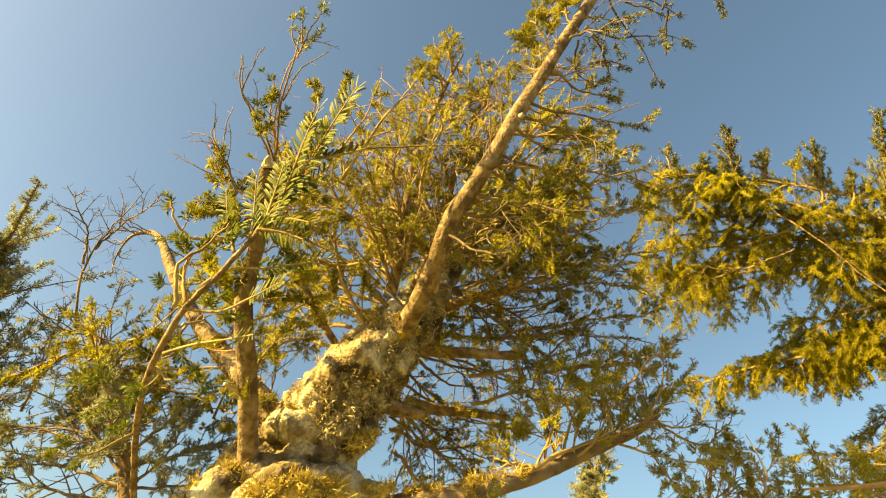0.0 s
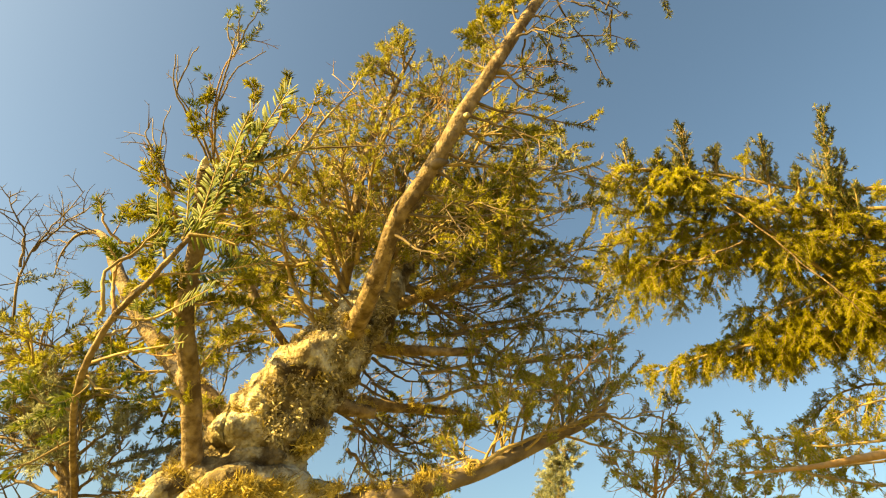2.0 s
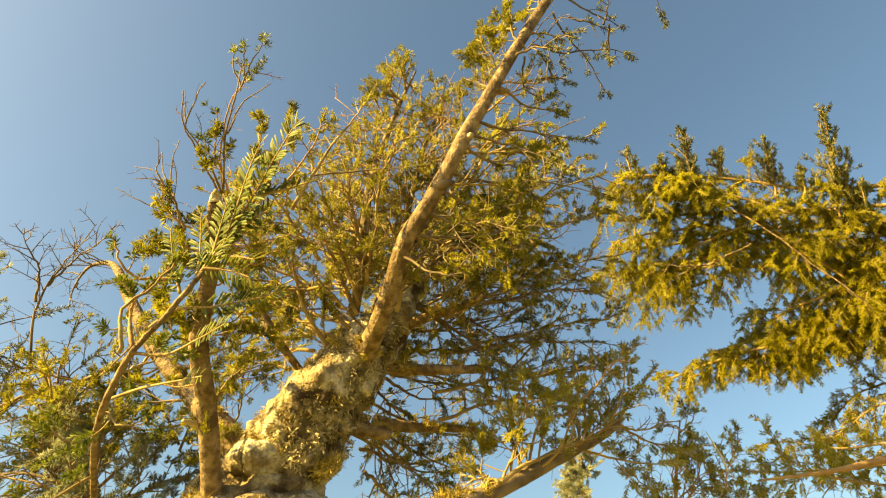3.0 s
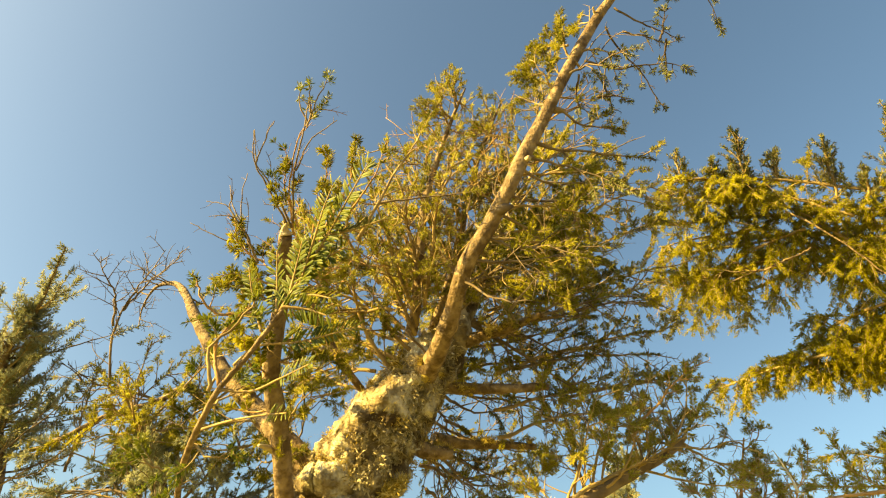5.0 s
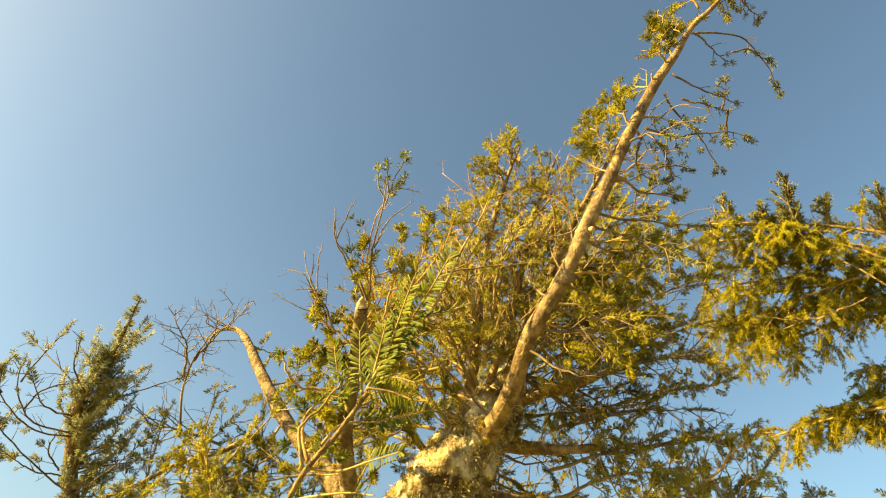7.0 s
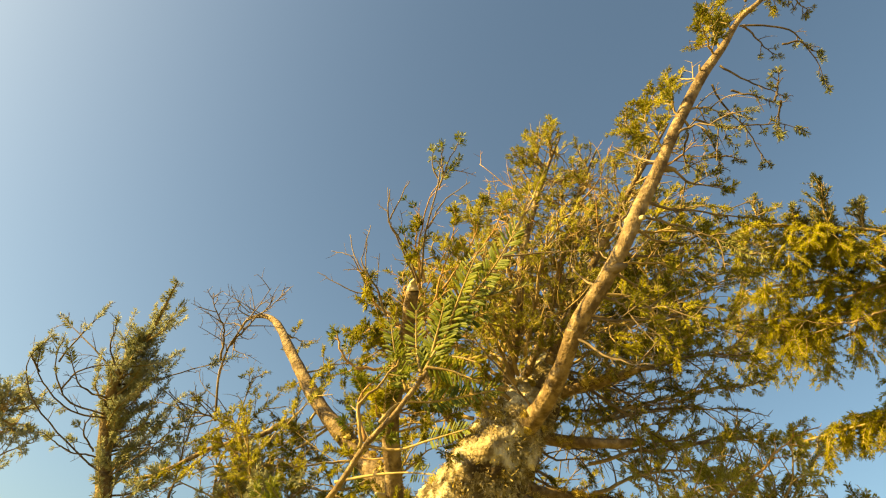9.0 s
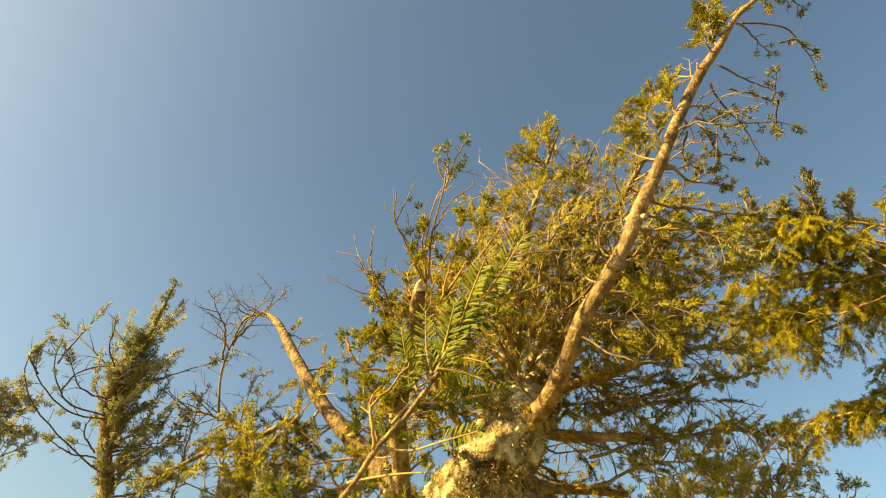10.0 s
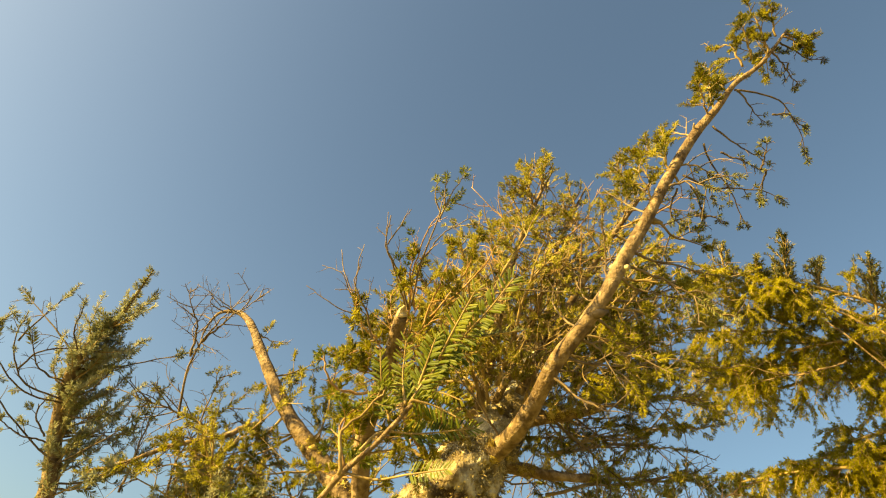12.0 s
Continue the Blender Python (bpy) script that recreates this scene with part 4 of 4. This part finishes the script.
spray([(-0.52, 0.88, 5.82), (-0.46, 0.87, 5.81), (-0.41, 0.86, 5.79)], needle=0.040, up=(-0.2, -0.8, 0.4), mat=NEEDLE)
spray([(-0.69, 0.955, 5.62), (-0.608, 0.955, 5.611), (-0.524, 0.915, 5.618), (-0.428, 0.852, 5.619)], needle=0.036, up=(-0.3, -0.9, 0.1), start=0.6)
spray([(-0.80, 1.09, 5.575), (-0.70, 1.05, 5.58), (-0.603, 1.026, 5.582), (-0.51, 0.96, 5.557)], needle=0.034, up=(-0.3, -0.9, 0.1), start=0.72)
bough(fir, [(-0.69, 0.955, 5.63), (-0.718, 0.957, 5.695), (-0.717, 0.94, 5.743), (-0.636, 0.90, 5.813)], 0.0055, n=6, length=0.09, sub=1, needle=0.034, leafy=0.7, bare=0.3, leaf_mat=NEEDLE_NEAR, mat=RED_TWIG, shake=0.002)
bough(fir, [(-0.69, 0.92, 5.60), (-0.70, 0.89, 5.67), (-0.62, 0.88, 5.77), (-0.59, 0.87, 5.83)], 0.005, n=5, length=0.1, up=VIEW_UP, sub=2, needle=0.03, leafy=0.6, leaf_mat=NEEDLE_NEAR)
bough(fir, [(-0.67, 0.99, 5.85), (-0.75, 0.96, 5.85), (-0.79, 0.92, 5.90), (-0.80, 0.89, 5.93)], 0.005, n=5, length=0.1, up=VIEW_UP, sub=2, needle=0.03, leafy=0.6, leaf_mat=NEEDLE_NEAR, mat=RED_TWIG)
crown(fir, curve(NEAR, 60), 0.25, 0.75, 4, 0.24, (-0.3, 0.1, 0.4), scatter=0.6, r=0.004, n=6, length=0.12, sub=2, needle=0.03, leafy=0.6, leaf_mat=NEEDLE_NEAR)


# ---- young trees on the sunny side ----
def spire(base, points, radii, label, i0, crowns):
    t = thing("fir_tree", base, label, "tree", "young firs beside the leaning fir")
    pts = [base] + points
    n = 80
    limb(t, pts, radii, LIMB_BARK, "trunk", "", n, 10, 0.1, 12)
    line = curve(pts, n)
    bough(t, points[-3:], radii[-1], n=26, length=0.10, sub=0, leafy=1.0, needle=0.032, per_m=420, samples=16, leaf_mat=NEEDLE_HAZE, end_part=1.0, shake=0.001)
    for kw in crowns:
        crown(t, line[int(n * i0):], **kw)
    return t


LEAFY = dict(r=0.006, n=11, length=0.17, sub=4, needle=0.034, leafy=0.7, per_m=420)
FINGER = dict(r=0.0045, n=6, length=0.075, sub=0, depth=0, needle=0.036, leafy=1.0, bare=0.0, per_m=240, end_part=0.85, first=0.2, leaf_mat=NEEDLE_HAZE)
BRUSH = dict(r=0.005, n=9, length=0.13, sub=2, needle=0.040, leafy=0.75, per_m=230, bare=0.25, leaf_mat=NEEDLE_HAZE)
left = spire((-2.35, 2.0, 0), [(-2.35, 2.0, 2.5), (-2.13, 1.87, 5.66), (-2.18, 1.79, 5.89), (-2.19, 1.71, 6.05), (-2.17, 1.64, 6.17), (-2.03, 1.55, 6.31), (-1.85, 1.37, 6.51)],
             [0.06, 0.05, 0.035, 0.03, 0.026, 0.02, 0.009, 0.003], "young fir with a leaning sunlit tip", 0.22,
             [dict(s0=0.0, s1=0.80, count=46, reach=0.30, bias=(0.22, -0.25, 0.8), scatter=0.3, forward=0.6, fade=0.55, bend=0.25, **FINGER),
              dict(s0=0.0, s1=0.85, count=30, reach=0.32, bias=(0.8, 0.0, 0.35), scatter=0.3, forward=0.35, fade=0.4, bend=0.3, **FINGER),
              dict(s0=0.0, s1=0.7, count=12, reach=0.4, bias=(0.5, 0.3, -0.1), scatter=0.4, **{**BRUSH, "bare": 0.5, "leafy": 0.4, "leaf_mat": NEEDLE_SHADE, "mat": DARK_TWIG})])
for pts in [((-2.10, 1.80, 5.79), (-2.20, 1.73, 5.84), (-2.30, 1.59, 5.93), (-2.37, 1.45, 6.03), (-2.38, 1.38, 6.14), (-2.33, 1.38, 6.25)),
            ((-2.36, 1.44, 6.10), (-2.38, 1.37, 6.17), (-2.35, 1.37, 6.22), (-2.33, 1.38, 6.25)),
            ((-2.15, 1.68, 6.00), (-2.26, 1.60, 6.00), (-2.33, 1.50, 6.05), (-2.36, 1.42, 6.11), (-2.36, 1.38, 6.20)),
            ((-2.14, 1.66, 6.01), (-2.22, 1.53, 6.01), (-2.26, 1.45, 6.07), (-2.27, 1.38, 6.17), (-2.26, 1.35, 6.25)),
            ((-2.26, 1.41, 6.13), (-2.24, 1.39, 6.22), (-2.21, 1.38, 6.29), (-2.15, 1.36, 6.40)),
            ((-2.25, 1.48, 6.04), (-2.21, 1.48, 6.12), (-2.14, 1.53, 6.17), (-2.06, 1.59, 6.19)),
            ((-2.10, 1.58, 6.16), (-2.13, 1.50, 6.24), (-2.12, 1.46, 6.30), (-2.11, 1.42, 6.38)),
            ((-2.17, 1.72, 5.87), (-2.20, 1.66, 5.92), (-2.19, 1.65, 5.99), (-2.17, 1.65, 6.02)),
            ((-2.15, 1.74, 5.85), (-2.24, 1.65, 5.86), (-2.31, 1.56, 5.89))]:
    bough(left, pts, 0.0042, n=9, length=0.10, sub=1, bare=0.6, leafy=0.55, needle=0.03, mat=DARK_TWIG, leaf_mat=NEEDLE_HAZE, shake=0.003, tip_r=0.4)
tan_fir = spire((-1.3, 1.6, 0), [(-1.25, 1.6, 2.5), (-1.21, 1.79, 5.40), (-1.30, 1.73, 5.62), (-1.36, 1.69, 5.75), (-1.42, 1.67, 5.85)],
      [0.05, 0.04, 0.029, 0.027, 0.021, 0.01], "young fir with a tan trunk", 0.45,
      [dict(s0=0.2, s1=1.0, count=11, reach=0.3, bias=(-0.2, -0.1, 0.2), scatter=0.7, leaf_mat=NEEDLE_LIT, **{**LEAFY, "bare": 0.4, "leafy": 0.5}),
       dict(s0=0.0, s1=0.8, count=12, reach=0.45, bias=(-0.6, 0.45, 0.0), scatter=0.4, leaf_mat=NEEDLE_HAZE, **{**LEAFY, "bare": 0.4, "leafy": 0.45})])
for pts in [((-1.23, 1.77, 5.45), (-1.40, 1.75, 5.50), (-1.57, 1.74, 5.53), (-1.66, 1.65, 5.53)), ((-1.22, 1.79, 5.40), (-1.39, 1.78, 5.41), (-1.56, 1.77, 5.43), (-1.64, 1.69, 5.43)),
            ((-1.28, 1.76, 5.56), (-1.41, 1.72, 5.61), (-1.58, 1.69, 5.63), (-1.66, 1.62, 5.62)), ((-1.24, 1.75, 5.48), (-1.35, 1.71, 5.57), (-1.43, 1.66, 5.71))]:
    bough(tan_fir, pts, 0.007, n=18, length=0.2, sub=4, needle=0.03, leafy=0.45, bare=0.4, mat=GREY_TWIG, leaf_mat=NEEDLE_HAZE)
for pts in [((-1.21, 1.78, 5.47), (-1.16, 1.65, 5.62), (-1.11, 1.56, 5.75)),
            ((-1.23, 1.77, 5.49), (-1.24, 1.60, 5.56), (-1.23, 1.50, 5.69)),
            ((-1.22, 1.77, 5.52), (-1.11, 1.88, 5.61), (-1.01, 1.97, 5.71)),
            ((-1.21, 1.79, 5.44), (-1.07, 1.93, 5.51), (-0.96, 2.05, 5.55)),
            ((-1.22, 1.75, 5.57), (-1.12, 1.77, 5.72), (-1.03, 1.78, 5.84)),
            ((-1.21, 1.79, 5.46), (-1.07, 1.73, 5.57), (-1.01, 1.67, 5.67))]:
    bough(tan_fir, pts, 0.006, n=18, length=0.17, sub=4, needle=0.034, leafy=0.55, bare=0.3, mat=GREY_TWIG, leaf_mat=NEEDLE_HAZE)
spire((-3.4, 2.0, 0), [(-3.4, 2.0, 2.5), (-2.76, 1.84, 5.67), (-2.79, 1.75, 5.89), (-2.77, 1.70, 6.08)], [0.06, 0.05, 0.03, 0.02, 0.008],
      "young fir at the edge of the stand", 0.5, [dict(s0=0.2, s1=1.0, count=16, reach=0.3, bias=(0.3, -0.1, 0.1), scatter=0.6, fade=0.5, leaf_mat=NEEDLE_HAZE, **{**LEAFY, "bare": 0.35, "leafy": 0.55})])

# ---- the tall hemlock on the shady side ----
far = thing("hemlock_tree", (7.6, 4.2, 0), "tall drooping hemlock in full golden sun", "tree")
FT = [(7.6, 4.2, -0.1), (7.6, 4.2, 5), (7.55, 4.2, 9), (7.5, 4.2, 12.5)]
limb(far, FT, [0.3, 0.24, 0.16, 0.03], LIMB_BARK, "trunk", "", 40, 12, 0.1, 5)
FK = dict(name="bough", n=38, length=0.34, sub=8, needle=0.039, per_m=142, width=0.08, lean=0.7, leafy=1.0, bare=0.05, droop=0.55, flat=0.3, taper=0.25, leaf_mat=NEEDLE_HEMLOCK, mat=TWIG_BARK)


def far_bough(pts, r=0.024, fork=None, **kw):
    """A long bough from the trunk; its shoots begin where it leaves the shade of the crown. With fork it springs from another bough."""
    p = np.asarray(pts, float)
    if fork is None:
        stem = np.array([(7.57, 4.2, p[0, 2] - 0.1), (5.2, (p[0, 1] + 4.2) / 2, p[0, 2] - 0.05)])
        p = np.vstack([stem, p])
    leafed = np.linalg.norm(np.diff(p[0 if fork else 2:], axis=0), axis=1).sum()
    whole = np.linalg.norm(np.diff(p, axis=0), axis=1).sum()
    bough(far, p, r, **{**FK, "first": 1 - leafed / whole, **kw})


MAIN = [((2.92, 2.50, 7.42), (2.46, 2.65, 7.57), (1.92, 2.70, 7.79), (1.20, 2.77, 7.94)), ((2.95, 2.65, 7.21), (2.46, 2.76, 7.46), (1.81, 2.90, 7.65), (1.21, 3.00, 7.72)),
        ((2.94, 2.74, 7.11), (2.52, 2.87, 7.25), (1.96, 3.00, 7.42), (1.51, 3.16, 7.35), (1.16, 3.30, 7.37)), ((2.86, 2.85, 6.84), (2.55, 2.89, 6.98), (2.24, 2.86, 7.36), (1.98, 2.82, 7.62), (1.64, 2.83, 7.82)),
        ((2.91, 3.00, 6.80), (2.53, 3.13, 6.88), (2.19, 3.36, 6.90), (1.78, 3.53, 6.84)), ((2.81, 2.70, 6.91), (2.55, 2.89, 6.98), (2.28, 3.10, 6.98), (2.14, 3.34, 6.98)),
        ((2.88, 3.11, 6.70), (2.66, 3.25, 6.79), (2.39, 3.43, 6.81), (2.12, 3.62, 6.80)), ((3.01, 2.76, 7.21), (2.42, 3.00, 7.57), (1.70, 3.23, 7.66), (1.24, 3.30, 7.67)),
        ((3.05, 3.00, 7.02), (2.62, 3.10, 7.22), (2.05, 3.20, 7.45), (1.42, 3.41, 7.45))]
ENDS = [((1.83, 2.70, 7.76), (1.47, 2.71, 7.88), (1.20, 2.77, 7.94)), ((1.85, 2.81, 7.72), (1.48, 2.86, 7.81), (1.18, 2.90, 7.83)), ((1.84, 2.94, 7.57), (1.43, 3.04, 7.63), (1.17, 3.08, 7.63)),
        ((1.76, 3.15, 7.37), (1.42, 3.22, 7.40), (1.14, 3.24, 7.43)), ((1.97, 2.78, 7.42), (1.67, 2.97, 7.40), (1.36, 3.16, 7.25)), ((2.22, 2.68, 7.41), (1.93, 2.70, 7.61), (1.52, 2.72, 7.78))]
for k, pts in enumerate(MAIN):
    far_bough(pts, length=0.22 if k in (4, 6) else 0.32)
for k, pts in enumerate(MAIN):
    if k in (4, 6, 8):
        continue
    far_bough([(x + 0.12 + 0.05 * (k % 3), y + 0.28, z + 0.10 - 0.04 * (k % 4)) for x, y, z in pts], n=20)
far_bough([(2.89, 2.87, 6.75), (2.55, 3.07, 6.80), (2.20, 3.25, 6.80), (1.86, 3.44, 6.81), (1.46, 3.65, 6.75)], length=0.26, droop=0.5, n=80, taper=0.4)
far_bough([(2.94, 2.99, 6.72), (2.59, 3.20, 6.75), (2.24, 3.37, 6.77), (1.93, 3.54, 6.79), (1.68, 3.67, 6.76)], length=0.24, droop=0.4, n=60, taper=0.4)
far_bough([(3.00, 2.90, 6.85), (2.70, 3.00, 6.95), (2.45, 3.20, 6.95), (2.25, 3.40, 6.92)], length=0.28)
far_bough([(3.10, 2.70, 7.10), (2.80, 2.72, 7.22), (2.55, 2.75, 7.30), (2.35, 2.80, 7.40)], length=0.36)
# short upright shoots on the topmost boughs
for pts in (MAIN[0], MAIN[1], MAIN[3]):
    far_bough(pts, r=0.006, fork=True, n=54, length=0.13, sub=3, droop=-0.2, flat=0.2, taper=0.1, up=(0.2, 0.9, 0.3))
# side boughs that fill the outer end
for pts in ENDS:
    far_bough(pts, r=0.012, fork=True, n=22, length=0.22)
for pts in [((1.94, 2.78, 7.26), (1.83, 2.81, 7.22), (1.61, 2.95, 7.21), (1.38, 3.08, 7.17)), ((1.83, 2.81, 7.22), (1.64, 2.93, 7.21), (1.38, 2.98, 7.31)), ((1.84, 2.68, 7.50), (2.11, 2.70, 7.16), (2.34, 2.73, 6.77), (2.51, 2.78, 6.59))]:
    bough(far, pts, 0.0065, n=5, length=0.2, sub=2, bare=0.5, droop=0.3, leaf_mat=NEEDLE_HEMLOCK, mat=LIMB_BARK, name="bare_branch", label="thin bare tan branch", shake=0.01, tip_r=0.4)
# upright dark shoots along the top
TIP = dict(droop=-0.45, leaf_mat=NEEDLE_SHADE, sub=4, needle=0.034, per_m=130, width=0.10, flat=0.5, spread=0.4, taper=0.75, up=(0.3, -0.6, 0.5), fork=True, r=0.009, tip_r=0.3)
for pts, n, ln in [(((2.52, 2.75, 7.25), (2.49, 2.60, 7.42), (2.48, 2.46, 7.58), (2.41, 2.21, 7.87)), 70, 0.19), (((1.70, 2.75, 7.72), (1.69, 2.60, 7.87), (1.65, 2.46, 8.02)), 34, 0.17),
                   (((2.20, 2.70, 7.58), (2.17, 2.57, 7.73), (2.13, 2.43, 7.90)), 34, 0.18), (((2.58, 2.66, 7.27), (2.54, 2.53, 7.44), (2.51, 2.43, 7.56)), 26, 0.13),
                   (((2.66, 2.68, 7.18), (2.61, 2.58, 7.32), (2.58, 2.48, 7.44)), 26, 0.13), (((1.32, 2.78, 7.92), (1.30, 2.70, 8.00), (1.27, 2.61, 8.08)), 16, 0.12), (((1.92, 2.72, 7.76), (1.91, 2.64, 7.84), (1.90, 2.55, 7.92)), 18, 0.12),
                   (((2.34, 2.68, 7.52), (2.33, 2.60, 7.58), (2.31, 2.52, 7.66)), 18, 0.12), (((1.52, 2.76, 7.86), (1.51, 2.68, 7.92), (1.49, 2.60, 7.99)), 14, 0.11)]:
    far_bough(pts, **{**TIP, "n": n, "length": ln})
# low boughs and the thick red one
limb(far, [(7.5, 4.2, 6.6), (5.2, 3.6, 6.25), (3.79, 3.09, 6.09), (3.07, 3.11, 6.07), (2.20, 2.93, 5.91), (1.82, 2.83, 5.83), (1.39, 2.73, 5.77)], [0.05, 0.042, 0.036, 0.028, 0.02, 0.012, 0.004], RED_TWIG, "limb", "bare red-brown limb", 50, 10, 0.12, 14)
LOW = dict(length=0.2, droop=0.1, n=30, sub=5, bare=0.2, r=0.012)
far_bough([(2.77, 3.18, 6.34), (2.54, 3.36, 6.35), (2.37, 3.50, 6.27), (2.21, 3.63, 6.20)], **{**LOW, "length": 0.26, "droop": 0.4, "leaf_mat": NEEDLE})
far_bough([(2.85, 3.38, 6.50), (2.64, 3.56, 6.50), (2.52, 3.70, 6.42), (2.42, 3.83, 6.30)], **{**LOW, "length": 0.26, "droop": 0.4, "leaf_mat": NEEDLE})
far_bough([(2.60, 3.16, 6.06), (2.28, 3.37, 6.08), (2.04, 3.49, 6.17), (1.86, 3.58, 6.17)], **LOW)
far_bough([(3.00, 3.04, 6.03), (2.30, 3.11, 5.92), (1.85, 3.15, 5.91), (1.40, 3.19, 5.94)], **LOW)
far_bough([(2.95, 3.30, 5.74), (2.35, 3.38, 5.71), (1.76, 3.46, 5.77), (1.30, 3.43, 5.81)], **LOW)
far_bough([(2.39, 3.15, 5.83), (2.02, 3.03, 5.84), (1.75, 2.94, 5.87), (1.59, 2.89, 5.95)], **LOW)

# ---- sapling by the low boughs ----
sap = thing("fir_sapling", (0.93, 2.75, 0), "slender fir sapling with flat bright sprays", "tree")
SAP = [(0.93, 2.75, 0), (0.87, 2.56, 5.39), (0.87, 2.45, 5.54), (0.91, 2.39, 5.73), (0.96, 2.31, 5.92)]
limb(sap, SAP, [0.03, 0.012, 0.008, 0.006, 0.003], RED_TWIG, "trunk", "", 50, 8, 0.05, 10)
# the sapling stands in shadow, so its needles carry painted sunlight
crown(sap, curve(SAP, 50)[22:], 0.0, 1.0, 10, 0.22, (0.3, 0.0, 0.2), scatter=0.7, r=0.004, n=7, length=0.12, sub=3, needle=0.028, leafy=0.5, bare=0.4, leaf_mat=NEEDLE_LIT, mat=RED_TWIG)
for pts in [((0.87, 2.44, 5.60), (1.00, 2.33, 5.67), (1.20, 2.36, 5.75)), ((0.88, 2.45, 5.56), (1.03, 2.35, 5.56), (1.17, 2.40, 5.68)),
            ((0.87, 2.46, 5.52), (1.10, 2.47, 5.52), (1.25, 2.39, 5.58))]:
    bough(sap, pts, 0.004, n=16, length=0.16, sub=4, needle=0.028, leafy=0.45, bare=0.4, leaf_mat=NEEDLE_LIT, mat=RED_TWIG)
bough(sap, [(1.03, 2.17, 5.66), (1.02, 2.16, 5.70), (1.00, 2.15, 5.76), (0.98, 2.14, 5.81)], 0.0055, n=0, mat=PEELED, name="bare_twig", label="peeled white twig", shake=0.001)

for pts in [((0.87, 2.44, 5.51), (1.01, 2.27, 5.58), (1.04, 2.19, 5.67), (1.12, 2.17, 5.77)), ((0.88, 2.42, 5.58), (0.79, 2.42, 5.69), (0.73, 2.41, 5.77)), ((0.87, 2.44, 5.49), (1.15, 2.33, 5.53), (1.39, 2.32, 5.58)),
            ((0.88, 2.43, 5.54), (0.95, 2.31, 5.68), (0.95, 2.27, 5.81))]:
    bough(sap, pts, 0.005, n=18, length=0.15, sub=4, needle=0.03, leafy=0.55, bare=0.3, leaf_mat=NEEDLE_LIT, mat=RED_TWIG)

# ---- fir top in the distance ----
tip = thing("fir_tree", (1.41, 8.84, 0), "fir top in hazy distance", "tree")
TIPL = [(1.41, 8.84, 0), (1.41, 8.84, 6.04), (1.51, 8.68, 6.90), (1.61, 8.44, 7.74)]
limb(tip, TIPL, [0.12, 0.06, 0.03, 0.01], LIMB_BARK, "trunk", "", 40, 8, 0.05, 10)
# the haze over this top is only the grey of its needles
crown(tip, curve(TIPL, 60)[34:], 0.0, 1.0, 24, 0.52, (0.0, 0.0, 0.15), scatter=0.9, r=0.012, n=10, length=0.35, sub=3, needle=0.06, per_m=200, leafy=0.8, fade=0.85, leaf_mat=NEEDLE_HAZE)
